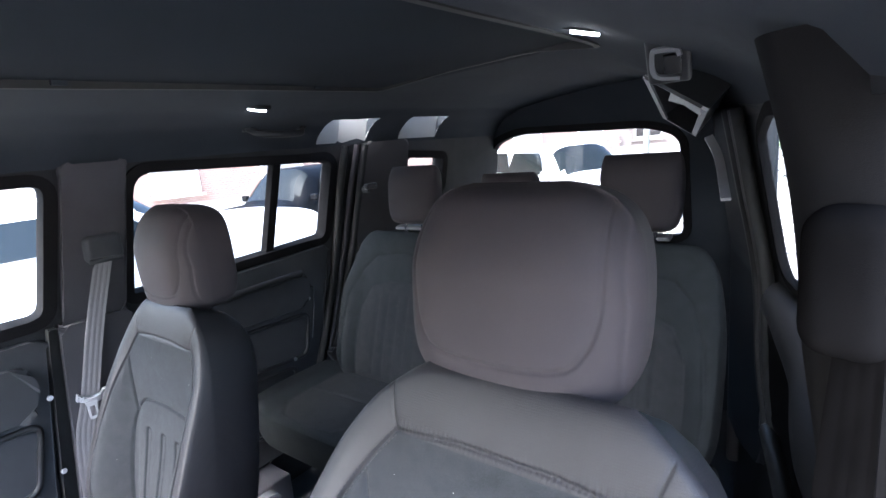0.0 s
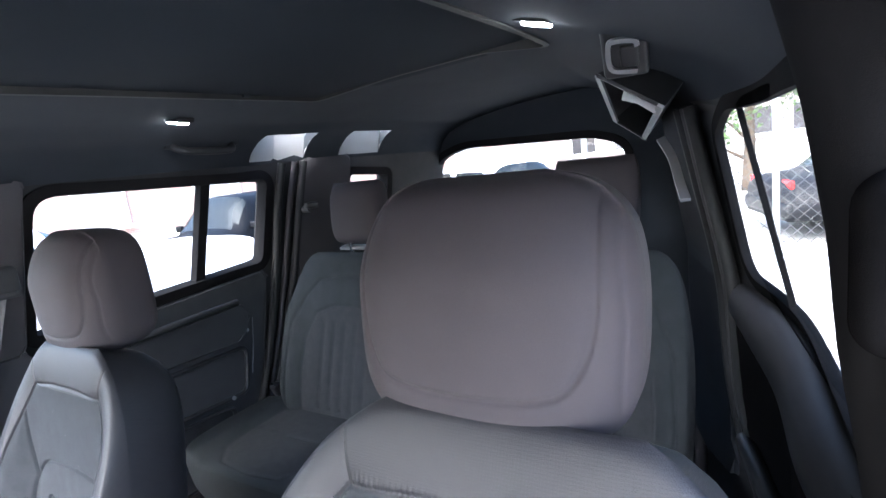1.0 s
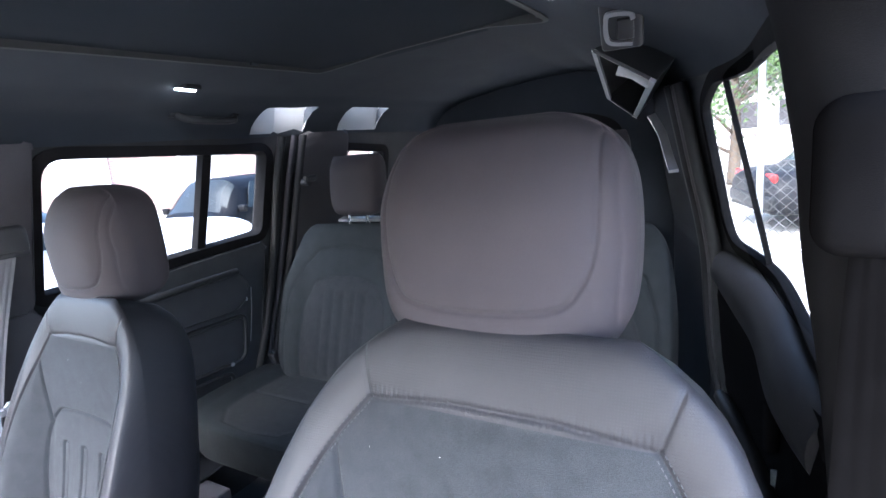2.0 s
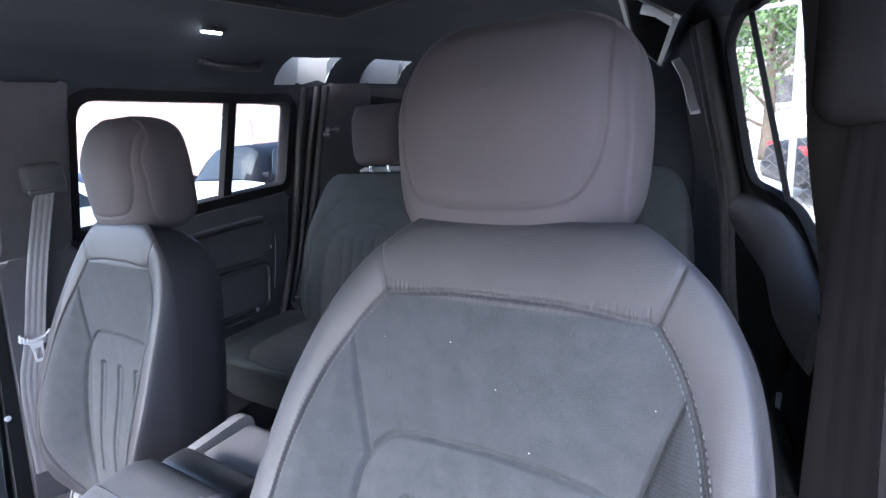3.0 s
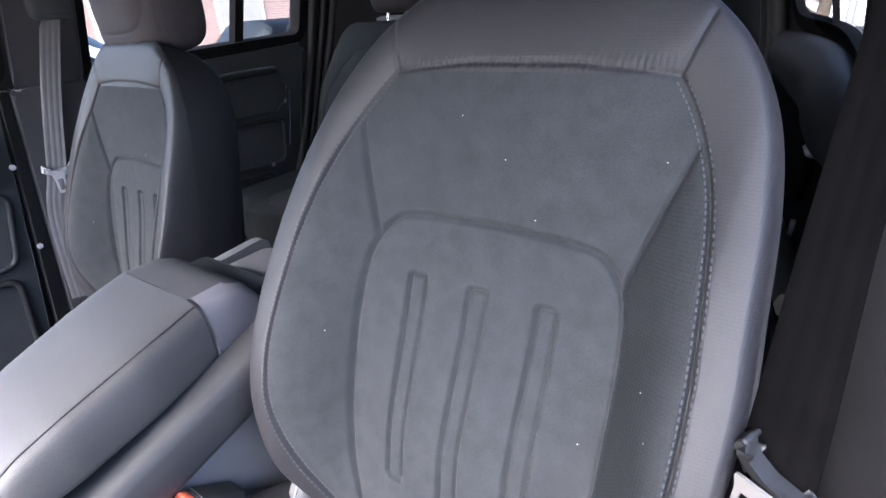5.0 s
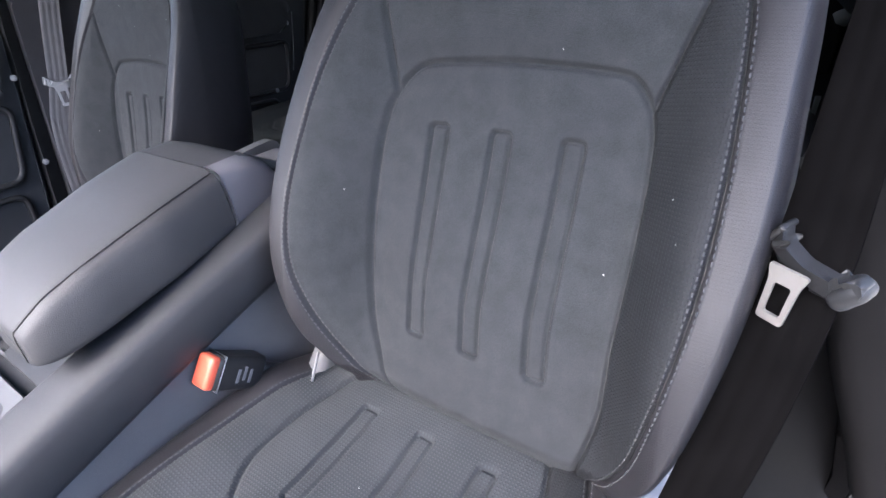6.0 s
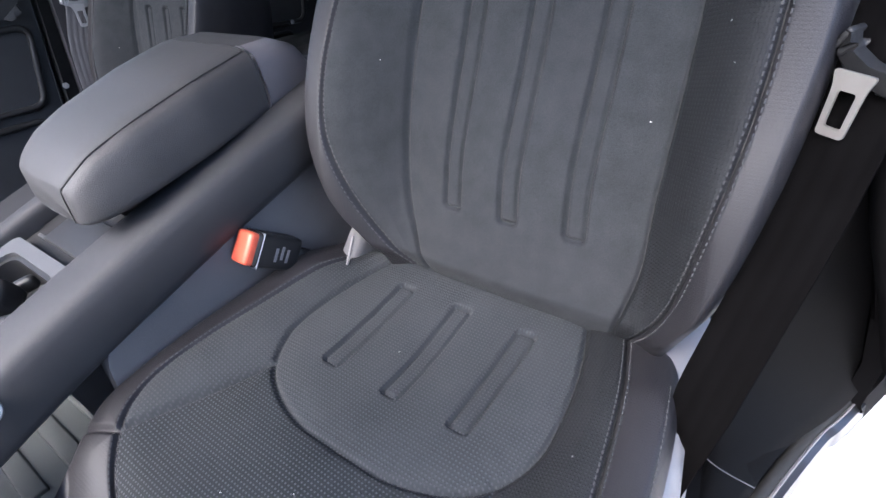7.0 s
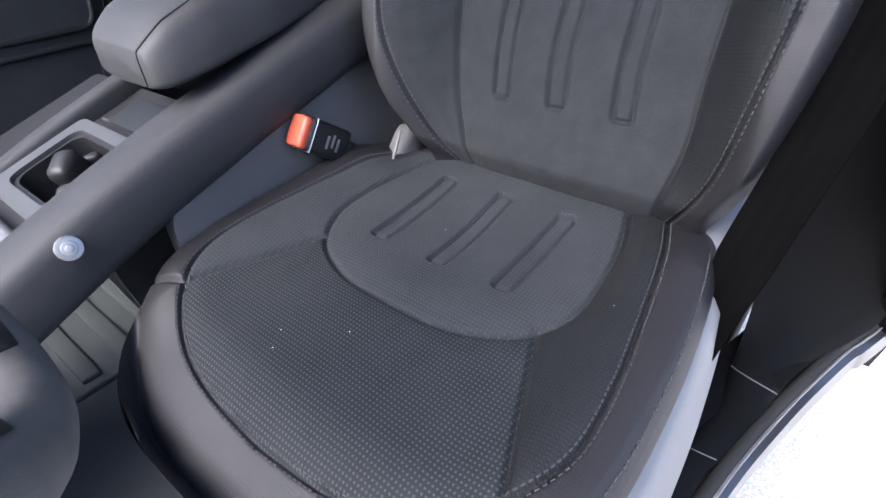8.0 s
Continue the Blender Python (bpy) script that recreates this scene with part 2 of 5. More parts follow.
def plate(outer, holes, place, thick):
    """A sheet with holes: 2D loops, put in space by place(a, b, depth)."""
    bm = bmesh.new()
    for lp in [outer, *holes]:
        vs = [bm.verts.new((p[0], p[1], 0)) for p in lp]
        for i in range(len(vs)):
            bm.edges.new((vs[i], vs[(i + 1) % len(vs)]))
    bmesh.ops.triangle_fill(bm, use_beauty=True, use_dissolve=False, edges=bm.edges[:])
    ext = bmesh.ops.extrude_face_region(bm, geom=bm.faces[:])
    for e in ext["geom"]:
        if isinstance(e, bmesh.types.BMVert):
            e.co.z = thick
    for v in bm.verts:
        v.co = place(v.co.x, v.co.y, v.co.z)
    return bm


def seam_dist(s, v, lines):
    """Distance of points to polylines, in the plane of a cover."""
    best = np.full(s.shape, 9.0)
    for ln in lines:
        ln = np.array(ln, float)
        for (ax, ay), (bx, by) in zip(ln[:-1], ln[1:]):
            dx, dy = bx - ax, by - ay
            t = np.clip(((s - ax) * dx + (v - ay) * dy) / (dx * dx + dy * dy + 1e-12), 0, 1)
            best = np.minimum(best, np.hypot(s - ax - t * dx, v - ay - t * dy))
    return best


def inside(s, v, poly):
    res = np.zeros(s.shape, bool)
    p = np.array(poly, float)
    for (ax, ay), (bx, by) in zip(p, np.roll(p, -1, 0)):
        c = (ay > v) != (by > v)
        res ^= c & (s < (bx - ax) * (v - ay) / (by - ay + 1e-12) + ax)
    return res


def slot_dist(s, v, a, b, r):
    """Signed distance to a rounded bar from a to b."""
    dx, dy = b[0] - a[0], b[1] - a[1]
    L = math.hypot(dx, dy)
    t = ((s - a[0]) * dx + (v - a[1]) * dy) / L
    w = ((s - a[0]) * -dy + (v - a[1]) * dx) / L
    qx, qy = np.abs(t - L / 2) - L / 2 + 0.004, np.abs(w) - r + 0.004
    return np.hypot(np.maximum(qx, 0), np.maximum(qy, 0)) + np.minimum(np.maximum(qx, qy), 0) - 0.004


def sstep(x, a, b):
    t = np.clip((x - a) / (b - a), 0, 1)
    return t * t * (3 - 2 * t)


def dashes(lines, surf, off, length=0.0030, gap=0.0024, r=0.00040):
    """Stitches: short threads along lines, laid on a surface surf(s, v) -> points."""
    quads = []
    for ln in lines:
        ln = smooth_path(ln, 60) if len(ln) > 2 else np.linspace(ln[0], ln[1], 30)
        d = np.r_[0, np.cumsum(np.hypot(*np.diff(ln, axis=0).T))]
        for st in np.arange(0, d[-1] - length, length + gap):
            pa = np.array([np.interp(st, d, ln[:, i]) for i in (0, 1)])
            pb = np.array([np.interp(st + length, d, ln[:, i]) for i in (0, 1)])
            t = (pb - pa) / np.linalg.norm(pb - pa)
            nn = np.array([-t[1], t[0]])
            pa, pb = pa + nn * off, pb + nn * off
            quads.append([pa + nn * r, pa - nn * r, pb - nn * r, pb + nn * r])
    q = np.array(quads)
    lo, nrm = surf(q[..., 0], q[..., 1])
    V = np.concatenate([lo - nrm * 0.0006, lo + nrm * 0.0009], 1).reshape(-1, 3)
    F = []
    for k in range(0, len(V), 8):
        F += [(k + 4, k + 5, k + 6, k + 7), (k, k + 1, k + 5, k + 4), (k + 1, k + 2, k + 6, k + 5), (k + 2, k + 3, k + 7, k + 6), (k + 3, k, k + 4, k + 7)]
    return list(V), F


# ---- front seats ----
CURVES = {}


def table(x, pts):
    """A smooth curve through (position, value) pairs."""
    key = tuple(pts)
    if key not in CURVES:
        CURVES[key] = smooth_path(np.array(pts, float), 160)
    return np.interp(x, CURVES[key][:, 0], CURVES[key][:, 1])


class Pad:
    """A cushioned cover: s across, v along, depth outwards. Frame: origin, along, out; across is x."""

    def __init__(self, origin, along, out, width, v0, v1, front, back, relief, edge=5.0, ends=8.0, shear=0.0, squeeze=0.0, drift=0.0):
        self.shear, self.squeeze, self.drift = shear, squeeze, drift
        self.o, self.d, self.n = (np.array(a, float) for a in (origin, along, out))
        self.d /= np.linalg.norm(self.d)
        self.n /= np.linalg.norm(self.n)
        self.width, self.v0, self.v1, self.front, self.back, self.relief, self.edge, self.ends = width, v0, v1, front, back, relief, edge, ends

    def rim(self, s, v):
        u = np.clip(np.abs(s) / np.maximum(self.width(v), 1e-4), 0, 1)
        w = np.clip(np.abs(2 * (v - self.v0) / (self.v1 - self.v0) - 1), 0, 1)
        return np.sqrt(np.clip(1 - u ** self.edge, 0, 1)) * np.sqrt(np.clip(1 - w ** self.ends, 0, 1))

    def depth(self, s, v):
        r = self.rim(s, v)
        return r * self.front + self.relief(s, v, s / np.maximum(self.width(v), 1e-4)) * sstep(r, 0.0, 0.5)

    def put(self, s, v, h):
        return self.o + np.stack([s - self.squeeze * np.maximum(0, s - 0.10) + self.shear * sstep(v, 0.3, 0.56) + self.drift * (1 - sstep(v, 0.0, 0.14)), 0 * s, 0 * s], -1) + v[..., None] * self.d + h[..., None] * self.n

    def surf(self, s, v):
        e = 0.002
        p = self.put(s, v, self.depth(s, v))
        a = self.put(s + e, v, self.depth(s + e, v)) - self.put(s - e, v, self.depth(s - e, v))
        b = self.put(s, v + e, self.depth(s, v + e)) - self.put(s, v - e, self.depth(s, v - e))
        n = np.cross(a, b)
        n /= np.linalg.norm(n, axis=-1, keepdims=True)
        n *= np.sign((n * self.n).sum(-1, keepdims=True))
        return p, n

    def build(self, nu, nv, regions, back_nu=24):
        """Meshes by region name: regions(s, v) gives a number per point; the back joins region 0."""
        u = np.sin(np.linspace(-1, 1, nu) * math.pi / 2)
        u = 0.75 * u + 0.25 * np.linspace(-1, 1, nu)
        t = np.linspace(-1, 1, nv)
        t = 0.6 * t + 0.4 * np.sin(t * math.pi / 2)
        v = self.v0 + (self.v1 - self.v0) * (t + 1) / 2
        S = u[None] * self.width(v)[:, None]
        V = np.broadcast_to(v[:, None], S.shape)
        P = self.put(S, V, self.depth(S, V)).reshape(-1, 3)
        UV = np.stack([S, V], -1).reshape(-1, 2)
        G = P.reshape(nv, nu, 3)
        N = np.cross(np.gradient(G, axis=1), np.gradient(G, axis=0)).reshape(-1, 3)
        N /= np.linalg.norm(N, axis=1, keepdims=True) + 1e-12
        turned = (N * self.n).sum(1).mean() < 0
        N = -N if turned else N
        i, j = np.meshgrid(np.arange(nv - 1), np.arange(nu - 1), indexing="ij")
        a = (i * nu + j).ravel()
        Q = np.stack([a, a + 1, a + nu + 1, a + nu], 1)
        Q = Q[:, ::-1] if turned else Q
        sc, vc = UV[Q].mean(1).T
        reg = regions(sc, vc)
        out = {}
        for k in np.unique(reg):
            q = Q[reg == k]
            used, inv = np.unique(q.ravel(), return_inverse=True)
            out[int(k)] = (P[used], inv.reshape(-1, 4), UV[used], N[used])
        U = np.clip(np.abs(S) / np.maximum(self.width(V), 1e-4), 0, 1)
        R = np.sqrt(1 - U ** 12) * np.sqrt(np.clip(1 - np.abs(2 * (V - self.v0) / (self.v1 - self.v0) - 1) ** self.ends, 0, 1))
        B = self.put(S, V, -R * self.back).reshape(-1, 3)
        jj = np.unique(np.linspace(0, nu - 1, back_nu).astype(int))
        ii = np.unique(np.linspace(0, nv - 1, back_nu).astype(int))
        step = {}
        for x, r_ in enumerate(ii):
            for y, c_ in enumerate(jj):
                step[(x, y)] = r_ * nu + c_
        keep = np.array(list(step.values()))
        pos = {k: n for n, k in enumerate(step)}
        bf = [(pos[(x, y)], pos[(x + 1, y)], pos[(x + 1, y + 1)], pos[(x, y + 1)]) for x in range(len(ii) - 1) for y in range(len(jj) - 1)]
        BG = B.reshape(nv, nu, 3)
        BN = -np.cross(np.gradient(BG, axis=1), np.gradient(BG, axis=0)).reshape(-1, 3)
        BN /= np.linalg.norm(BN, axis=1, keepdims=True) + 1e-12
        back_turned = (BN * self.n).sum(1).mean() > 0
        BN = -BN if back_turned else BN
        bf = [q[::-1] for q in bf] if back_turned else bf
        out["back"] = (B[keep], bf, UV[keep], BN[keep])
        return out


def curve(pts, n=30):
    """A seam line, smoothed."""
    return [tuple(map(float, p)) for p in smooth_path(pts, n)]


# backrest: s across from the seat's middle, v up the backrest from the crease
def back_width(v):
    return table(v, [(-0.03, 0.152), (0.02, 0.186), (0.05, 0.206), (0.10, 0.226), (0.16, 0.239), (0.25, 0.247), (0.33, 0.241), (0.40, 0.230), (0.46, 0.210), (0.51, 0.176), (0.545, 0.133), (0.56, 0.108)])


SIDE_SEAM = curve([(0.120, -0.02), (0.150, 0.015), (0.171, 0.05), (0.187, 0.092), (0.200, 0.145), (0.206, 0.22), (0.201, 0.31), (0.185, 0.39), (0.159, 0.446), (0.132, 0.482)])
PANEL = curve([(0.098, -0.045), (0.110, -0.005), (0.121, 0.028), (0.131, 0.065), (0.135, 0.11), (0.138, 0.19), (0.137, 0.27), (0.130, 0.31), (0.112, 0.336), (0.085, 0.346), (0.0, 0.350)])
both = lambda ln: [ln, [(-a, b) for a, b in ln]]
BACK_SEAMS = both(SIDE_SEAM) + both(PANEL) + both([(0.128, 0.318), (0.162, 0.43)])
YOKE = [[(-0.132, 0.482), (-0.05, 0.490), (0.05, 0.490), (0.132, 0.482)]] + both([(0.132, 0.482), (0.150, 0.535)])
BACK_RIBS = [((x, 0.072), (x, 0.288)) for x in (-0.072, -0.005, 0.065)]
PANEL_POLY = PANEL + [(-a, b) for a, b in PANEL[::-1]]
INSERT_POLY = SIDE_SEAM + [(-a, b) for a, b in SIDE_SEAM[::-1]]


def back_relief(s, v, u):
    d = seam_dist(s, v, BACK_SEAMS)
    dy = seam_dist(s, v, YOKE)
    w = sstep(v, -0.02, 0.10) * (1 - sstep(v, 0.30, 0.50))
    h = table(v, [(-0.03, 0.030), (0.05, 0.056), (0.12, 0.068), (0.19, 0.066), (0.28, 0.048), (0.36, 0.030), (0.43, 0.014), (0.50, 0.003), (0.56, 0.0)]) * sstep(np.abs(s), 0.118, 0.205)
    h = h - 0.012 * (1 - (s / 0.2) ** 2).clip(0, 1) * w + 0.012 * np.exp(-((v - 0.12) / 0.1) ** 2) * (1 - (s / 0.14) ** 2).clip(0, 1)
    h = h - 0.0056 * (1 - 0.6 * sstep(v, 0.36, 0.47)) * np.exp(-(d / 0.0026) ** 2) + 0.003 * (1 - np.exp(-(d / 0.016) ** 2))
    for a, b in BACK_RIBS:
        sd = slot_dist(s, v, a, b, 0.0095)
        h = h - 0.0022 * (1 - sstep(sd, -0.002, 0.0014)) - 0.0056 * np.exp(-(sd / 0.0018) ** 2)
    h = h - 0.0016 * np.exp(-(dy / 0.0026) ** 2)
    yoke = np.exp(-((v - 0.489) / 0.006) ** 2) * (np.abs(s) < 0.128)
    h = h + 0.0005 * np.sin(s * 1100) * yoke
    return h - 0.022 * (1 - sstep(v, -0.024, 0.013)) + 0.0012 * np.sin(s * 23 + 1) * np.sin(v * 19)


def cushion_width(v):
    # v runs forward from the crease
    return table(v, [(-0.03, 0.19), (0.02, 0.213), (0.08, 0.227), (0.18, 0.237), (0.28, 0.237), (0.345, 0.224), (0.39, 0.19), (0.42, 0.145), (0.435, 0.10), (0.44, 0.06)])


CU_SEAM = curve([(0.160, 0.0), (0.180, 0.07), (0.194, 0.15), (0.204, 0.22), (0.204, 0.28), (0.182, 0.325), (0.14, 0.360), (0.08, 0.378), (0.0, 0.384)])
CU_PANEL = curve([(0.118, -0.01), (0.138, 0.06), (0.146, 0.12), (0.142, 0.165), (0.115, 0.205), (0.06, 0.228), (0.0, 0.232)])
CU_SEAMS = both(CU_SEAM) + both(CU_PANEL) + both([(0.126, 0.19), (0.182, 0.325)]) + both([(0.182, 0.325), (0.225, 0.345)])
CU_RIBS = [((x, 0.04), (x, 0.165)) for x in (-0.075, 0.0, 0.075)]
CU_PANEL_POLY = CU_PANEL + [(-a, b) for a, b in CU_PANEL[::-1]]
CU_POLY = CU_SEAM + [(-a, b) for a, b in CU_SEAM[::-1]]


def cushion_relief(s, v, u):
    d = seam_dist(s, v, CU_SEAMS)
    h = 0.020 * sstep(np.abs(s), 0.13, 0.205) * sstep(v, 0.0, 0.08) * (1 - sstep(v, 0.30, 0.42))
    h = h - 0.010 * (1 - (s / 0.17) ** 2).clip(0, 1) * np.exp(-((v - 0.1) / 0.09) ** 2) - 0.05 * sstep(v, 0.33, 0.46)
    h = h - 0.0056 * np.exp(-(d / 0.0026) ** 2) + 0.003 * (1 - np.exp(-(d / 0.016) ** 2))
    for a, b in CU_RIBS:
        sd = slot_dist(s, v, a, b, 0.0095)
        h = h - 0.0022 * (1 - sstep(sd, -0.002, 0.0014)) - 0.0056 * np.exp(-(sd / 0.0018) ** 2)
    return h - 0.010 * (1 - sstep(v, -0.022, 0.012)) + 0.0014 * np.sin(s * 31 + 2) * np.sin(v * 27 + 1)


HEAD_SEAM = curve([(0.098, 0.205), (0.103, 0.14), (0.101, 0.095), (0.090, 0.063), (0.068, 0.045), (0.0, 0.040), (-0.068, 0.045), (-0.090, 0.063), (-0.101, 0.095), (-0.103, 0.14), (-0.098, 0.205)])
HEAD_EDGE = both([(0.112, 0.20), (0.120, 0.1), (0.114, 0.02)])


def head_width(v):
    return table(v, [(0.0, 0.072), (0.006, 0.098), (0.02, 0.114), (0.05, 0.125), (0.10, 0.129), (0.145, 0.127), (0.175, 0.119), (0.195, 0.104), (0.207, 0.084), (0.214, 0.055)])


def head_relief(s, v, u):
    d = seam_dist(s, v, [HEAD_SEAM])
    h = 0.010 * (1 - (s / 0.13) ** 2) - 0.0026 * np.exp(-(d / 0.0022) ** 2) + 0.0016 * (1 - np.exp(-(d / 0.012) ** 2))
    d2 = seam_dist(s, v, HEAD_EDGE)
    return h - 0.0022 * np.exp(-(d2 / 0.0022) ** 2) - 0.024 * sstep(v, 0.12, 0.215)


BACK_ORIGIN, BACK_UP, BACK_OUT = (0, 0.520, 0.795), (0, 0.33, 0.944), (0, -0.944, 0.33)
CUSH_ORIGIN, CUSH_FWD, CUSH_OUT = (-0.029, 0.530, 0.775), (0, -1, -0.10), (0, -0.10, 1)
HEAD_ORIGIN, HEAD_UP, HEAD_OUT = (-0.018, 0.752, 1.290), (0, 0.12, 1.0), (0, -1, 0.12)

back_pad = Pad(BACK_ORIGIN, BACK_UP, BACK_OUT, back_width, -0.03, 0.56, 0.012, 0.115, back_relief, shear=0.012, squeeze=0.14, drift=0.010)
cush_pad = Pad(CUSH_ORIGIN, CUSH_FWD, CUSH_OUT, cushion_width, -0.03, 0.44, 0.010, 0.10, cushion_relief)
head_pad = Pad(HEAD_ORIGIN, HEAD_UP, HEAD_OUT, head_width, 0.0, 0.214, 0.052, 0.072, head_relief, edge=4.0, ends=7.0)


def back_regions(s, v):
    r = np.zeros(s.shape, int)
    r[inside(s, v, INSERT_POLY)] = 1
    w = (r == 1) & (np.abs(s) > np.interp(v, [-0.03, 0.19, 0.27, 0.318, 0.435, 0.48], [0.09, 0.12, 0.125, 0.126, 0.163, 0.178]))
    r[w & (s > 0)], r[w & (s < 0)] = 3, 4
    r[inside(s, v, PANEL_POLY)] = 2
    return r


def cushion_regions(s, v):
    r = np.zeros(s.shape, int)
    r[inside(s, v, CU_POLY)] = 1
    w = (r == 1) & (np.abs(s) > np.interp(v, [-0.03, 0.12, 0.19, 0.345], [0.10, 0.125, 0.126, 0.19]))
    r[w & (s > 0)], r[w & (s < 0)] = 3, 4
    r[inside(s, v, CU_PANEL_POLY)] = 2
    return r


def pad_mesh(name, *pieces):
    V, F, U, N, k = [], [], [], [], 0
    for p, f, u, n in pieces:
        V.append(p), U.append(u), N.append(n)
        F += [tuple(int(i) + k for i in q) for q in f]
        k += len(p)
    me = mesh_of(name, np.vstack(V), F, np.vstack(U))
    me.normals_split_custom_set_from_vertices(np.vstack(N).tolist())
    return me


def front_seat():
    seat = thing("front_seat", "dark grey front seat with suede insert, ribbed panel and vinyl bolsters", "car seat", group="front seats")
    m = back_pad.build(360, 400, back_regions)
    backrest = part("backrest", pad_mesh("backrest", m[0], m["back"]), M_VINYL, seat)
    part("insert", pad_mesh("insert", m[1]), M_SUEDE, backrest, "soft grey suede insert")
    part("ribbed_panel", pad_mesh("ribbed_panel", m[2]), M_SUEDE, backrest, "suede panel with three pressed bars")
    part("side_wedge", pad_mesh("side_wedge", m[3]), M_PERF_SHADED, backrest, "perforated dark wedge")
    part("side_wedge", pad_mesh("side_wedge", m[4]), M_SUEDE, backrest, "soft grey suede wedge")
    for ln in both(SIDE_SEAM):
        for off in (0.0036, -0.0036):
            V, F = dashes([ln], back_pad.surf, off)
            part("stitching", mesh_of("stitching", V, F, smooth=False), M_STITCH, backrest, "row of pale stitches")["kind"] = "stuff"
    m = cush_pad.build(320, 300, cushion_regions)
    cushion = part("cushion", pad_mesh("cushion", m[0], m["back"]), M_VINYL, seat)
    part("insert", pad_mesh("cushion_insert", m[1]), M_PERF, cushion, "perforated grey insert")
    part("side_wedge", pad_mesh("cushion_wedge", m[3]), M_PERF_SHADED, cushion, "perforated dark wedge")
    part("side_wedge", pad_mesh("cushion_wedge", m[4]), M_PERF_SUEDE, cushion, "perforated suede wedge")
    part("ribbed_panel", pad_mesh("cushion_panel", m[2]), M_PERF_SUEDE, cushion, "suede panel with three pressed bars")
    for ln in both(CU_SEAM):
        for off in (0.0036, -0.0036):
            V, F = dashes([ln], cush_pad.surf, off)
            part("stitching", mesh_of("stitching", V, F, smooth=False), M_STITCH, cushion, "row of pale stitches")["kind"] = "stuff"
    V, F = dashes([[(0.212, 0.05), (0.224, 0.12), (0.231, 0.20), (0.230, 0.28), (0.219, 0.33)]], cush_pad.surf, 0.0)
    part("stitching", mesh_of("stitching", V, F, smooth=False), M_STITCH, cushion, "row of pale stitches")["kind"] = "stuff"
    m = head_pad.build(120, 110, lambda s, v: np.zeros(s.shape, int), back_nu=60)
    part("headrest", pad_mesh("headrest", m[0], m["back"]), M_HEAD, seat, "padded headrest with curved seam")
    for x in (-0.078, 0.042):
        part("headrest_post", cyl(0.007, 0.09, (x, 0.752, 1.29)), M_CHROME, seat)
    part("seat_base", rbox((0.40, 0.42, 0.16), (0, 0.36, 0.62), 0.02), M_DARK, seat)
    swept("edge_strip", smooth_path([(-0.22, 0.70, 1.18), (-0.238, 0.665, 1.05), (-0.235, 0.63, 0.90)], 12) * np.array([-0.9, 1, 1]), ring(0.0012, 6), (0, 1, 0), M_SATIN, seat, "thin bright edge strip")
    lint = np.random.default_rng(4)
    for pad, owner, n, s0, v0, v1 in ((back_pad, backrest, 9, 0.19, 0.03, 0.45), (cush_pad, cushion, 5, 0.18, 0.02, 0.34)):
        p, nrm = pad.surf(lint.uniform(-s0, s0, n), lint.uniform(v0, v1, n))
        V, F = [], []
        for c, d in zip(p + nrm * 0.0002, nrm):
            a = np.cross(d, lint.normal(size=3))
            a *= lint.uniform(0.0005, 0.0011) / np.linalg.norm(a)
            b = np.cross(d, a) * 0.6
            k = len(V)
            V += [c + a, c + b, c - a, c - b, c + d * 0.0006]
            F += [(k + i, k + (i + 1) % 4, k + 4) for i in range(4)]
        part("lint", mesh_of("lint", V, F, smooth=False), M_PALELINT, owner, "specks of pale lint")["kind"] = "stuff"
    part("hinge_edge", rbox((0.003, 0.003, 0.045), (-0.190, 0.487, 0.795), 0.001, 2, turn=(-30, 0, 0)), M_SATIN, seat, "bright edge of the hinge cover")
    part("hinge_cover", rbox((0.03, 0.07, 0.07), (-0.205, 0.52, 0.775), 0.012, turn=(-30, 0, 0), taper=(1, 0.5)), M_CONSIDE, seat)
    part("headrest_button", cyl(0.011, 0.006, (0.096, 0.752, 1.365), turn=(0, 82, 0), seg=20, bevel=0.0015), M_DARK, seat, "round black release button")
    # side valance beside the cushion
    pts = smooth_path([(0.165, 0.66, 0.80), (0.180, 0.57, 0.788), (0.194, 0.48, 0.767), (0.203, 0.40, 0.745), (0.208, 0.32, 0.718), (0.211, 0.20, 0.698), (0.211, 0.08, 0.687)], 24)
    swept("side_valance", pts, [(-0.020, 0.004), (0.002, 0.004), (0.009, -0.004), (0.017, -0.085), (0.011, -0.09), (-0.020, -0.09)], (1, 0, 0), M_SATIN, seat, "pale satin plastic side trim")
    part("belt_slot", rbox((0.016, 0.020, 0.022), (0.205, 0.468, 0.738), 0.003, 2, turn=(-25, 0, 0)), M_POST, seat, "black slot for the belt end")
    return seat


M_PALELINT = mat("pale_lint", (0.45, 0.45, 0.44), 0.9, vary=0.2, scale=300, spec=0.1)
M_PERF_SUEDE = dotted("panel_perforated", (0.0315, 0.0335, 0.0362), 0.9, 0.0036, 0.18, 1.45, 0.1)
M_HEAD = mat("headrest_cloth", (0.0380, 0.0330, 0.0362), 0.75, vary=0.2, grain=0.25, scale=10, bump=0.25, fine=1500, spec=0.2)
driver_seat = front_seat()
driver_seat.location = (0.432, 0, 0)
passenger_seat = copy_thing(driver_seat, pose(-0.39, 0.825, 1.35) @ pose(0, 0, 0, 8) @ pose(0, -0.78, -1.38))
passenger_seat.scale = (0.85, 1, 1)


# ---- body of the car ----
def x_left(y):
    return table(np.asarray(y, float), [(-1.2, -0.70), (-0.4, -0.78), (0.3, -0.80), (0.9, -0.80), (1.3, -0.795), (1.52, -0.78), (1.65, -0.70), (1.9, -0.66), (2.4, -0.62)])


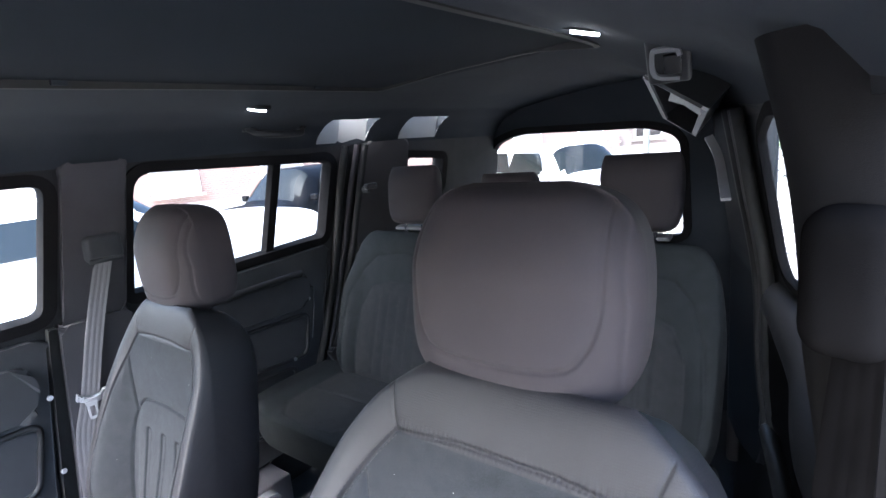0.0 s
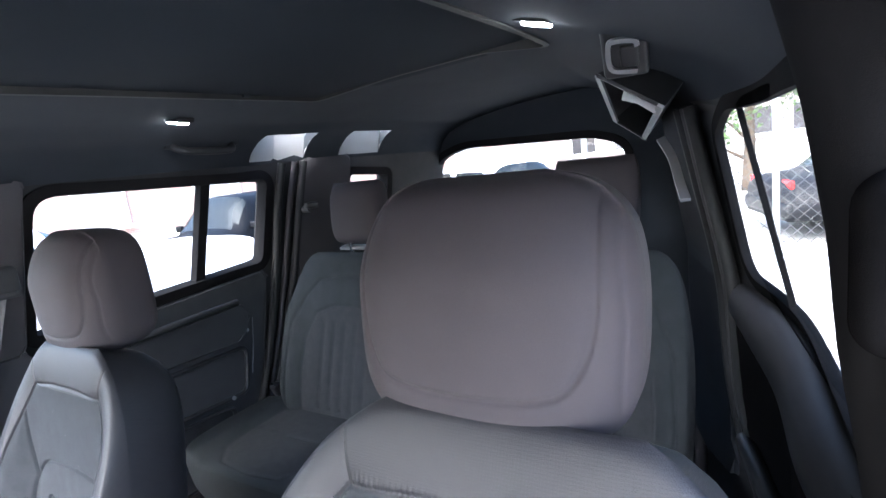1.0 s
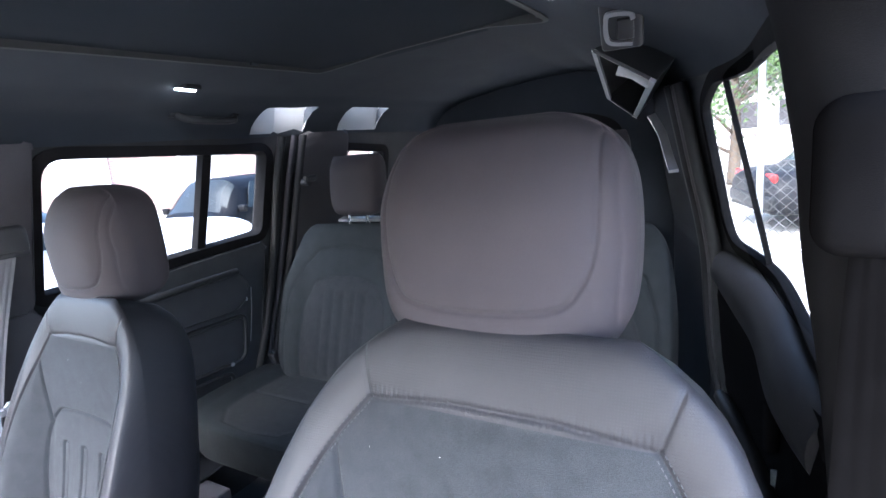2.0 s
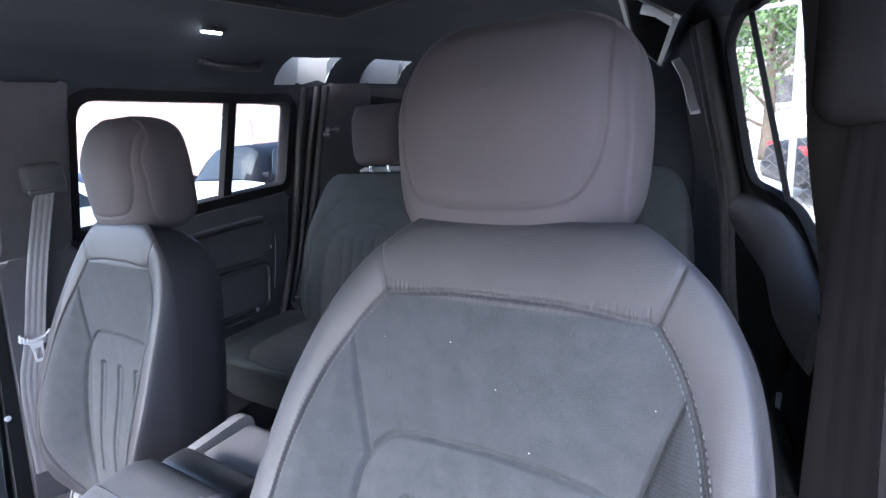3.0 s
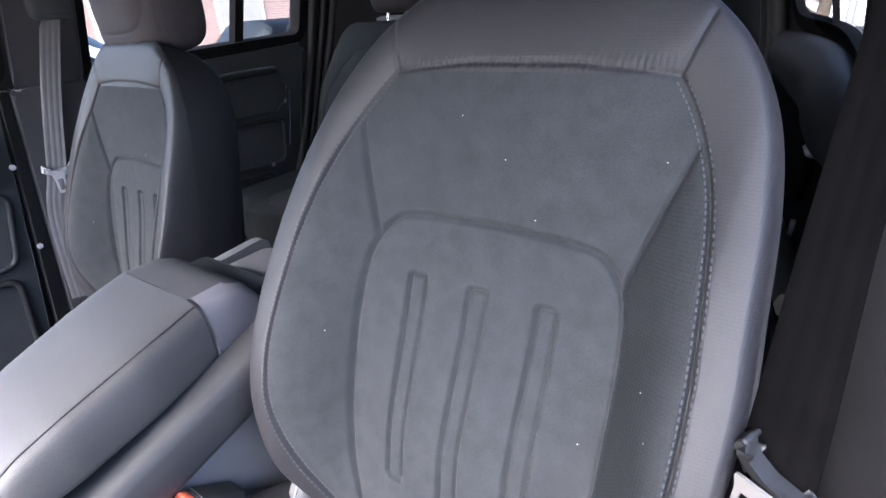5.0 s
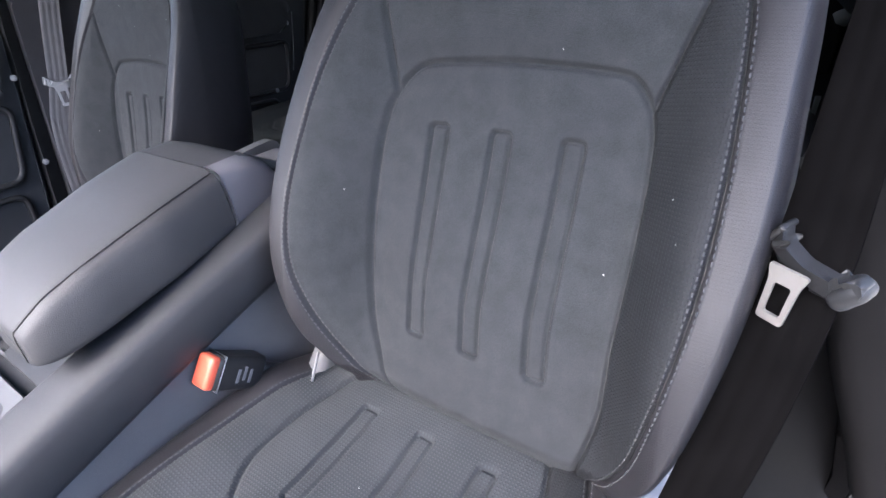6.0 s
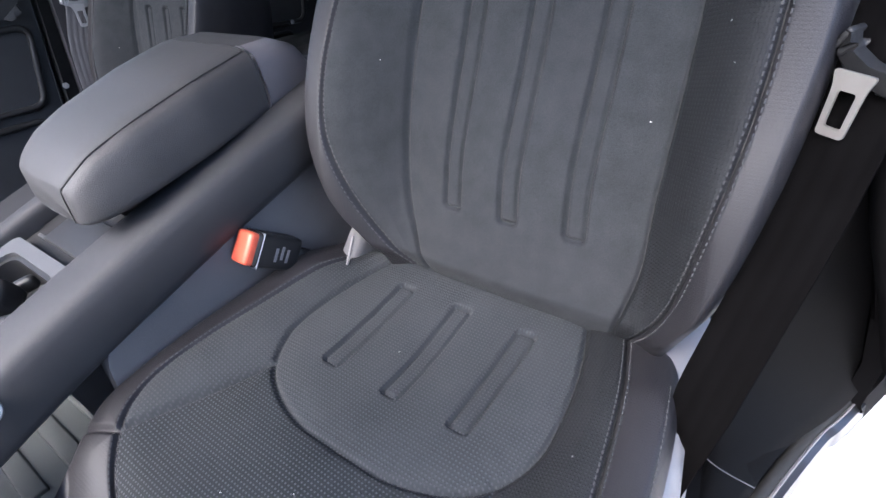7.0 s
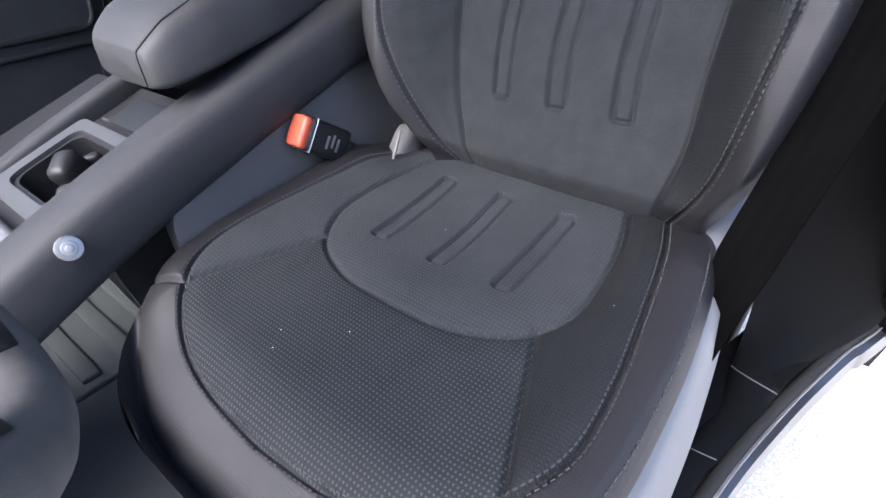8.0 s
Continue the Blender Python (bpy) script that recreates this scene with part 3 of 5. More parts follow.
def x_right(y):
    return table(np.asarray(y, float), [(-1.2, 0.70), (-0.4, 0.76), (0.3, 0.78), (0.65, 0.755), (0.78, 0.715), (0.90, 0.690), (1.2, 0.662), (1.4, 0.60), (1.52, 0.555), (1.65, 0.50), (1.9, 0.45), (2.4, 0.40)])


def lean(z):
    """How far the side comes inwards above the window line."""
    return max(0.0, z - 1.22) * 0.10


def left_place(y, z, d):
    return Vector((float(x_left(y)) + lean(z) - d, y, z))


def flare(y, z):
    """The foot of the pillar and the rear doorway swing outwards."""
    a = min(1.0, max(0.0, (y - 0.5) / 0.34)) * min(1.0, max(0.0, (1.6 - y) / 0.4))
    b = min(1.0, max(0.0, (1.0 - z) / 0.42))
    return 0.11 * a * b * b * (3 - 2 * b)


def right_place(y, z, d):
    return Vector((float(x_right(y)) - lean(z) * 1.6 + flare(y, z) + d, y, z))


def fine_loop(lp, step=0.06):
    out = []
    for a, b in zip(lp, lp[1:] + lp[:1]):
        n = max(1, int(math.hypot(b[0] - a[0], b[1] - a[1]) / step))
        out += [(a[0] + (b[0] - a[0]) * i / n, a[1] + (b[1] - a[1]) * i / n) for i in range(n)]
    return out


def setting(name, data, material, label, category="wall"):
    return tagged(part(name, data, material), label, category, kind="structure")


L_REAR = round_loop([(0.835, 1.212), (1.50, 1.240), (1.545, 1.525), (0.885, 1.553)], [0.03, 0.04, 0.04, 0.07])
L_FRONT = round_loop([(-0.62, 1.19), (0.665, 1.215), (0.725, 1.545), (0.08, 1.548)], [0.04, 0.04, 0.05, 0.06])
L_CARGO = round_loop([(1.76, 1.34), (2.00, 1.35), (2.02, 1.49), (1.80, 1.51)], 0.03)
outer = fine_loop([(-1.1, 0.40), (2.38, 0.40), (2.38, 1.575), (-0.05, 1.575), (-1.0, 1.08)])
wall_left = setting("wall_left", plate(outer, [fine_loop(h) for h in (L_REAR, L_FRONT, L_CARGO)], left_place, 0.06), M_TRIM, "dark inner side of the car with window openings")
R_REAR = round_loop([(0.86, 1.215), (1.43, 1.245), (1.45, 1.51), (1.36, 1.555), (0.86, 1.560)], [0.03, 0.06, 0.03, 0.03, 0.02])
R_CARGO = round_loop([(1.86, 1.28), (2.16, 1.29), (2.16, 1.52), (1.86, 1.53)], 0.03)
outer_r = fine_loop([(-1.1, 0.40), (-0.56, 0.40), (-0.62, 1.04), (-0.02, 1.49), (0.08, 1.545), (0.745, 1.555), (0.756, 1.3), (0.768, 1.0), (0.80, 0.70), (0.90, 0.40), (2.38, 0.40), (2.38, 1.575), (-0.05, 1.575), (-1.0, 1.08)])
wall_right = setting("wall_right", plate(outer_r, [fine_loop(h) for h in (R_REAR, R_CARGO)], right_place, 0.014), M_TRIM, "dark inner side of the car with an open door space")


def frame_ring(name, loop2, place, depth, prof, material, parent=None, label=""):
    path = np.array([place(a, b, depth) for a, b in fine_loop(loop2, 0.03)])
    n = len(path)
    c = path.mean(0)
    side = c - path
    return swept(name, path, prof, side, material, parent, label, loop=True, caps=False)


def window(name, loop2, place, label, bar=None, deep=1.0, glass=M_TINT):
    win = tagged(new(name), label, "window", kind="structure")
    frame_ring("window_frame", loop2, place, 0.012 * deep, [(-0.012, -0.022 * deep), (0.016, -0.022 * deep), (0.018, 0.0), (0.016, 0.022 * deep), (-0.012, 0.022 * deep)], M_BPILLAR, win, "black rubber window frame")
    bm = bmesh.new()
    vs = [bm.verts.new(place(a, b, 0.035 * deep)) for a, b in loop2]
    bm.faces.new(vs)
    pane = part("pane", bm, glass, win)
    pane.visible_shadow = False
    if bar:
        a, b = (place(*p, 0.015 * deep) for p in bar)
        swept("division_bar", [a, (a + b) / 2, b], [(-0.014, -0.014 * deep), (0.014, -0.014 * deep), (0.014, 0.014 * deep), (-0.014, 0.014 * deep)], (0, 1, 0), M_BPILLAR, win, "black upright bar")
    return win


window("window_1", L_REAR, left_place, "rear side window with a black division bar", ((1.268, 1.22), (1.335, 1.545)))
window("window_2", L_FRONT, left_place, "front passenger side window", glass=M_GLASS)
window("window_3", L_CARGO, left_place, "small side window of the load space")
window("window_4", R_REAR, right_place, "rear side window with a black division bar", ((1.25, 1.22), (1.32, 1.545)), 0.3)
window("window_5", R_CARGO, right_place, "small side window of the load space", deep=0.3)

# roof lining with the sunroof and the small roof windows left open
ROOF = [(-1.0, 0.0), (-0.965, 0.035), (-0.89, 0.068), (-0.72, 0.102), (-0.35, 0.132), (0.0, 0.150), (0.35, 0.158), (0.58, 0.141), (0.72, 0.104), (0.89, 0.068), (0.965, 0.035), (1.0, 0.0)]
SUN_X, SUN_Y = (-0.34, 0.27), (0.10, 1.39)
ALPINE = [(1.48, 1.63), (1.765, 1.955)]


def roof_point(u, y):
    xl, xr = float(x_left(y)) + lean(1.56), float(x_right(y)) - lean(1.56) * 1.6
    h = float(np.interp(u, [p[0] for p in ROOF], [p[1] for p in ROOF]))
    return Vector(((xl + xr) / 2 + (xr - xl) / 2 * u, y, 1.562 + h - 0.02 * max(0, y - 1.3) - 0.05 * max(0, -y)))


us = sorted(set([round(v, 4) for v in np.linspace(-1, 1, 61)] + [-0.99, -0.83, 0.92, 0.72]))
ys = sorted(set([round(v, 4) for v in np.linspace(-0.02, 2.38, 60)] + [SUN_Y[0], SUN_Y[1]] + [a for p in ALPINE for a in p]))
bm = bmesh.new()
grid = [[bm.verts.new(roof_point(u, y)) for u in us] for y in ys]


def roof_z(x, y):
    mid = (float(x_left(y)) + float(x_right(y)) - 0.0204) / 2
    half = (float(x_right(y)) - float(x_left(y)) - 0.0884) / 2
    return roof_point((x - mid) / half, y).z


for i, y in enumerate(ys):
    if SUN_Y[0] <= y <= SUN_Y[1]:
        for edge in SUN_X:
            v = min(grid[i], key=lambda q: abs(q.co.x - edge))
            v.co.z = roof_z(edge, y)
            v.co.x = edge
for i in range(len(ys) - 1):
    for j in range(len(us) - 1):
        c = (grid[i][j].co + grid[i + 1][j + 1].co) / 2
        um = (us[j] + us[j + 1]) / 2
        if SUN_X[0] + 1e-4 < c.x < SUN_X[1] - 1e-4 and SUN_Y[0] < c.y < SUN_Y[1]:
            continue
        if -0.99 < um < -0.83 and any(a < c.y < b for a, b in ALPINE):
            continue
        bm.faces.new((grid[i][j], grid[i][j + 1], grid[i + 1][j + 1], grid[i + 1][j]))
ext = bmesh.ops.extrude_face_region(bm, geom=bm.faces[:])
for e in ext["geom"]:
    if isinstance(e, bmesh.types.BMVert):
        e.co.z += 0.035
setting("ceiling", bm, M_LINING, "dark cloth roof lining of the car", "ceiling")
bm = rbox((SUN_X[1] - SUN_X[0] + 0.10, SUN_Y[1] - SUN_Y[0] + 0.10, 0.012), ((SUN_X[0] + SUN_X[1]) / 2, (SUN_Y[0] + SUN_Y[1]) / 2, 1.716), 0.003, turn=(0, -2.4, 0))
setting("sunroof_blind", bm, M_BLIND, "closed dark cloth blind under the glass roof", "blind")
loop = round_loop([(SUN_X[0], SUN_Y[0]), (SUN_X[1], SUN_Y[0]), (SUN_X[1], SUN_Y[1]), (SUN_X[0], SUN_Y[1])], 0.03)
path = np.array([(a, b, roof_z(a, b)) for a, b in fine_loop(loop, 0.05)])
swept("sunroof_trim", path, [(-0.006, -0.004), (0.005, -0.004), (0.006, 0.014), (-0.004, 0.014)], np.array([-0.03, 0.7, 1.7]) - path, M_RUBBER, None, "", loop=True, caps=False)
tagged(bpy.data.objects["sunroof_trim"], "dark edge trim round the roof opening", "trim", kind="structure")
bm = rbox((1.50, 3.7, 0.05), (-0.115, 0.6, 0.42), 0.01)
setting("floor", bm, M_CARPET, "dark rubber-matted car floor", "floor")
# ground outside
bm = bmesh.new()
bmesh.ops.create_grid(bm, x_segments=40, y_segments=40, size=150)
bmesh.ops.translate(bm, vec=(0, 0, -0.25), verts=bm.verts)
setting("ground", bm, M_GROUND, "pale speckled concrete yard", "ground")
# rear end
R_WIN = round_loop([(-0.66, 1.10), (0.215, 1.10), (0.20, 1.49), (0.08, 1.535), (-0.48, 1.553), (-0.62, 1.505)], 0.06)
bm = plate(fine_loop([(-0.70, 0.40), (0.48, 0.40), (0.48, 1.78), (-0.70, 1.78)]), [fine_loop(R_WIN)], lambda a, b, d: Vector((a, 2.36 + d, b)), 0.06)
setting("wall_rear", bm, M_LINING, "tailgate trim with a wide rear window")
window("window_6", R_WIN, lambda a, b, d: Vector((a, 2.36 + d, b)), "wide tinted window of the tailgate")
# header over the windscreen, out of view, set low to shade the headrest
bm = rbox((1.42, 0.13, 0.25), (-0.02, 0.0, 1.635), 0.03, 4)
setting("windscreen_header", bm, M_LINING, "dark cloth-covered header over the windscreen", "trim")
# dashboard and bulkhead
bm = rbox((1.5, 0.35, 0.35), (-0.02, -0.72, 0.94), 0.06)
setting("dashboard", bm, M_DARK, "dark dashboard", "dashboard")
bm = rbox((1.56, 0.10, 0.75), (-0.02, -0.98, 0.75), 0.02)
setting("bulkhead", bm, M_DARK, "dark bulkhead under the windscreen")


# ---- sides: pillars, doors, belts ----
def side_plate(name, poly, radii, place, d0, thick, material, parent=None, label="", holes=()):
    bm = plate(fine_loop(round_loop(poly, radii)), [fine_loop(h, 0.03) for h in holes], lambda a, b, d: place(a, b, d0 - d), thick)
    es = [e for e in bm.edges if e.is_boundary is False and len(e.link_faces) == 2 and e.calc_face_angle(0) > 1.0]
    bmesh.ops.bevel(bm, geom=es, offset=min(0.006, thick * 0.4), segments=2, profile=0.5, affect="EDGES")
    return part(name, bm, material, parent, label)


def bolt(place, y, z, parent, d=-0.03, r=0.007, side=1):
    p = place(y, z, d)
    head = cyl(r, 0.006, p, turn=(0, 90, 0), seg=6, bevel=0.001)
    return part("bolt", head, M_PALEGRIP, parent, "bright metal bolt")


# pillar between the passenger doors, upper and lower cover
pillar_l = tagged(new("pillar_left"), "grey trimmed pillar between the side windows", "pillar", kind="structure")
side_plate("upper_cover", [(0.685, 1.19), (0.745, 1.57), (0.880, 1.57), (0.822, 1.19)], 0.02, left_place, -0.002, 0.022, M_PILLAR, pillar_l)
side_plate("lower_cover", [(0.60, 0.46), (0.672, 1.20), (0.825, 1.20), (0.86, 0.46)], 0.02, left_place, -0.002, 0.030, M_PILLAR, pillar_l)
side_plate("door_edge_seal", [(0.560, 0.46), (0.650, 1.20), (0.672, 1.20), (0.598, 0.46)], 0.006, left_place, -0.001, 0.024, M_RUBBER, pillar_l)

pillar_r = tagged(new("pillar_right"), "grey trimmed pillar beside the open door", "pillar", kind="structure")
PILLAR_X = [(0.60, 0.800), (0.72, 0.762), (0.84, 0.718), (0.95, 0.698), (1.15, 0.680), (1.29, 0.666), (1.37, 0.654), (1.45, 0.647), (1.52, 0.636), (1.60, 0.616)]
V, F = [], []
for k, z in enumerate(np.linspace(0.66, 1.60, 34)):
    x = float(table(z, PILLAR_X))
    sec = round_loop([(x + 0.012, 0.835), (x, 0.765), (x + 0.014, 0.728), (x + 0.075, 0.708), (x + 0.125, 0.715), (x + 0.120, 0.835)], [0.01, 0.02, 0.02, 0.03, 0.01, 0.01], 4)
    V += [(a_, b_, z) for a_, b_ in sec]
m = len(sec)
F = [(k * m + j, k * m + (j + 1) % m, (k + 1) * m + (j + 1) % m, (k + 1) * m + j) for k in range(33) for j in range(m)] + [tuple(range(m)), tuple(33 * m + j for j in range(m))]
bm = bmesh.new()
vs = [bm.verts.new(p) for p in V]
for q in F:
    bm.faces.new([vs[i] for i in q])
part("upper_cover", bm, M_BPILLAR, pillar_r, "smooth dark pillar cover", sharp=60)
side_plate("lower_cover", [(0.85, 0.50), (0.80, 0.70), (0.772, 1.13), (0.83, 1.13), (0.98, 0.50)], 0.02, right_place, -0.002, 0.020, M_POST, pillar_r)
# painted edge and rubber seal of the door opening
edge_yz = [(0.80, 0.68), (0.768, 1.0), (0.756, 1.3), (0.745, 1.55)]
swept("door_seal", smooth_path([right_place(y, z, 0.004) for y, z in edge_yz], 30), ring(0.008, 8), (0, 1, 0), M_RUBBER, pillar_r, "black rubber door seal")
swept("painted_edge", smooth_path([right_place(y + 0.006, z, 0.022) for y, z in edge_yz], 30), [(-0.010, -0.012), (0.004, -0.012), (0.004, 0.012), (-0.010, 0.012)], (0, 1, 0), M_BODY, pillar_r, "dark painted door frame")
# the foot of the pillar runs down into the sill
foot_in = smooth_path([(0.612, 0.42, 0.512), (0.632, 0.51, 0.512), (0.650, 0.60, 0.517), (0.648, 0.70, 0.555), (0.640, 0.755, 0.64), (0.648, 0.775, 0.78), (0.664, 0.785, 0.94), (0.684, 0.79, 1.08)], 30)
foot_out = smooth_path([(0.656, 0.42, 0.512), (0.677, 0.51, 0.512), (0.699, 0.60, 0.512), (0.726, 0.71, 0.515), (0.784, 0.825, 0.530), (0.800, 0.855, 0.62), (0.770, 0.845, 0.80), (0.745, 0.84, 1.08)], 30)
V, F = [], []
for k in range(30):
    for w in np.linspace(0, 1, 9):
        bulge = 0.018 * math.sin(math.pi * w) * (1 - 0.5 * k / 29)
        V.append(foot_in[k] * (1 - w) + foot_out[k] * w + np.array([-0.5, -0.6, 0.6]) * bulge)
    V += [foot_out[k] + np.array([0.004, 0.02, -0.02]), foot_in[k] + np.array([0.0, 0.03, -0.03])]
for k in range(29):
    for w in range(11):
        F.append((k * 11 + w, k * 11 + (w + 1) % 11, (k + 1) * 11 + (w + 1) % 11, (k + 1) * 11 + w))
bm = bmesh.new()
vs = [bm.verts.new(p) for p in V]
for q in F:
    bm.faces.new([vs[i] for i in q])
for yy in (0.652, 0.512):
    k = int(np.argmin(np.abs(foot_in[:14, 1] - yy)))
    swept("joint", [Vector(p) + Vector((-0.0002, -0.0004, 0.0006)) for p in V[k * 11:k * 11 + 9]], ring(0.0009, 6), (0, 1, 0), M_CONSIDE, pillar_r, "pale joint line in the sill trim")
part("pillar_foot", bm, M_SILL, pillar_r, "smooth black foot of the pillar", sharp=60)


M_STEEL = mat("bright_steel", (0.26, 0.245, 0.23), 0.35, metal=0.5, vary=0.12, scale=90, bump=0.05)
M_PALEGRIP = mat("pale_grey_plastic", (0.30, 0.30, 0.31), 0.45, vary=0.05, scale=40, bump=0.05)


def seat_belt(name, path, material, label, side, tongue_at, tongue_turn, guide, guide_turn, width=0.023, taper=0.0, gather=0.0, grip_m=M_DARK, guide_size=(0.022, 0.070, 0.085), blade_m=M_CHROME, size=1.0, guide_m=M_TRIM):
    belt = thing(name, label, "seat belt", group="seat belts")
    blade_sin, blade_cos = math.sin(radians(-0.7 * tongue_turn[1])), math.cos(radians(-0.7 * tongue_turn[1]))
    pts = smooth_path(path, 60)
    rib = lambda k: 0.0011 * abs(math.sin(math.pi * 3.5 * k / 20)) ** 0.6
    prof = [(-width + 2 * width * k / 20, 0.0008 + rib(k)) for k in range(21)] + [(width - 2 * width * k / 20, -0.0008 - rib(k)) for k in range(21)]
    swept("webbing", pts, prof, side, material, belt, scale=[1.0 - taper * max(0.0, (i - 44) / 15) - gather * max(0.0, 1 - i / 22) for i in range(60)])
    bm = plate(round_loop([(-0.036, 0.014), (-0.031, -0.004), (-0.012, -0.011), (0.012, -0.014), (0.036, -0.012), (0.046, 0.003), (0.045, 0.014), (0.034, 0.015), (0.026, 0.004), (0.0, 0.001), (-0.022, 0.006), (-0.030, 0.017)], 0.004, 4), [], lambda a, b, d: Vector((a * 0.78, d - 0.008, b * 0.9)), 0.016)
    bmesh.ops.bevel(bm, geom=[e for e in bm.edges if len(e.link_faces) == 2 and e.calc_face_angle(0) > 1.0], offset=0.003, segments=3, profile=0.5, affect="EDGES")
    tg = part("tongue_grip", bm, grip_m, belt, "moulded plastic belt tongue", sharp=60)
    tg.matrix_basis = Matrix.Translation(tongue_at) @ Euler([radians(a) for a in tongue_turn]).to_matrix().to_4x4() @ Matrix.Scale(size, 4)
    loop = round_loop([(-0.017, 0), (0.017, 0), (0.013, -0.014), (0.0115, -0.056), (-0.0115, -0.056), (-0.013, -0.014)], 0.004)
    hole = round_loop([(-0.0072, -0.016), (0.0072, -0.016), (0.0068, -0.048), (-0.0068, -0.048)], 0.003)
    blade = part("tongue_blade", plate(loop, [hole], lambda a, b, d: Vector((0.80 * (a * blade_cos + b * blade_sin) - 0.003, d - 0.0150, 0.80 * (b * blade_cos - a * blade_sin) - 0.004)), 0.0025), blade_m, tg, "bright steel belt tongue")
    part("tongue_end", rbox((0.015, 0.024, 0.026), (0.030, 0.001, -0.001), 0.007, 4, turn=(0, 18, 0)), grip_m, tg)
    part("tongue_end", rbox((0.005, 0.020, 0.016), (-0.026, 0.001, 0.007), 0.002, 3, turn=(0, 14, 0)), grip_m, tg)
    g = part("belt_guide", rbox(guide_size, (0, 0, 0), guide_size[0] * 0.45, 6), guide_m, belt, "moulded belt guide on the pillar")
    g.matrix_basis = Matrix.Translation(guide) @ Euler([radians(a) for a in guide_turn]).to_matrix().to_4x4()
    if not gather:
        part("slot_lip", rbox((0.014, guide_size[1] * 0.86, 0.012), (0.012, 0, -guide_size[2] * 0.44), 0.004), guide_m, g)
    return belt


seat_belt("seat_belt", [(0.690, 0.712, 1.43), (0.686, 0.690, 1.33), (0.681, 0.632, 1.17), (0.6775, 0.566, 1.035), (0.668, 0.530, 0.945), (0.654, 0.495, 0.87), (0.641, 0.465, 0.80), (0.634, 0.450, 0.735), (0.632, 0.443, 0.69)], M_BELT_SHADED,
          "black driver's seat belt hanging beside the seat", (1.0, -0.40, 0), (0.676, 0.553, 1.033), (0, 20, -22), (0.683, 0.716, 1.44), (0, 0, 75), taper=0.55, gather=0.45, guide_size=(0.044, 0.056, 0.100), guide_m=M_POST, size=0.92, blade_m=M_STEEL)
seat_belt("seat_belt", [(-0.765, 0.795, 1.347), (-0.752, 0.738, 1.184), (-0.742, 0.691, 1.023), (-0.738, 0.658, 0.916), (-0.733, 0.640, 0.72)], M_BELT_LIT,
          "grey passenger seat belt hanging on the pillar", (0.25, 1, 0), (-0.736, 0.691, 1.023), (0, 0, 80), (-0.765, 0.795, 1.367), (0, 0, 0), grip_m=M_PALEGRIP, guide_size=(0.034, 0.088, 0.066), blade_m=M_PALEGRIP, width=0.0185, guide_m=M_DOOR_LIT)


# passenger side door trims
def door_trim(name, label, outline, radii, armrest, pocket, bolts, place, sgn):
    door = tagged(new(name), label, "door", kind="structure")
    side_plate("panel", outline, radii, place, -0.002, 0.020, M_DOOR_LIT, door)
    side_plate("upper_pad", armrest, 0.03, place, -0.022, 0.018, M_DOOR_LIT, door, "raised padded rail")
    for p in pocket:
        frame_ring("pocket_rim", round_loop(p, 0.03), place, -0.024, ring(0.007, 8), M_DARK, door, "dark rim of the pocket")
    for y, z in bolts:
        bolt(place, y, z, door)
    return door


d2 = door_trim("door_1", "black rear passenger door with exposed bolts and pocket", [(0.90, 0.55), (1.27, 0.58), (1.40, 0.85), (1.49, 1.225), (0.87, 1.195)], 0.03,
               [(0.98, 1.045), (1.36, 1.035), (1.385, 1.10), (1.36, 1.150), (0.98, 1.155)], [[(0.95, 0.885), (1.34, 0.87), (1.365, 1.01), (0.95, 1.02)], [(0.95, 0.66), (1.24, 0.66), (1.29, 0.845), (0.95, 0.86)]],
               [(1.31, 1.145), (1.21, 1.148), (1.228, 1.120), (1.13, 1.122), (1.325, 1.12), (1.285, 0.873), (1.372, 1.06)], left_place, 1)
path = smooth_path([left_place(1.02, 1.152, -0.055), left_place(1.18, 1.160, -0.066), left_place(1.34, 1.160, -0.055)], 14)
swept("pull_rail", path, ring(0.011, 8, 0.008), (0, 0, 1), M_DARK, d2, "black pull rail")
path = smooth_path([left_place(1.402, 1.09, -0.026), left_place(1.386, 1.00, -0.026), left_place(1.366, 0.92, -0.026)], 10)
swept("edge_strip", path, ring(0.0016, 6), (0, 1, 0), M_SATIN, d2, "thin bright edge strip")
d1 = door_trim("door_2", "black front passenger door with exposed bolts and pocket", [(-0.40, 0.50), (0.545, 0.50), (0.645, 1.185), (-0.45, 1.17)], 0.03,
               [(-0.10, 1.01), (0.585, 1.01), (0.610, 1.075), (0.59, 1.140), (-0.10, 1.14)], [[(-0.1, 0.83), (0.560, 0.83), (0.595, 0.99), (-0.1, 0.99)], [(-0.1, 0.58), (0.53, 0.58), (0.55, 0.80), (-0.1, 0.80)]],
               [(0.577, 1.119), (0.622, 1.044), (0.612, 0.859), (0.40, 1.12)], left_place, 1)

# rear door on the driver's side: padded sill under the window
d3 = tagged(new("door_3"), "black rear door with a padded window sill", "door", kind="structure")
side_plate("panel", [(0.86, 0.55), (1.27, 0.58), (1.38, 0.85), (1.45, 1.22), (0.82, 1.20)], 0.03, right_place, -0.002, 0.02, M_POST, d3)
path = smooth_path([right_place(0.86, 1.165, 0.0), right_place(0.97, 1.172, -0.012), right_place(1.15, 1.178, -0.014), right_place(1.32, 1.185, -0.014), right_place(1.44, 1.19, -0.005)], 24)
swept("sill_pad", path, ring(0.034, 16, 0.050), (1, 0, 0), M_TRIM, d3, "rounded padded sill", scale=[0.8 + 0.2 * math.sin(math.pi * i / 23) for i in range(24)])
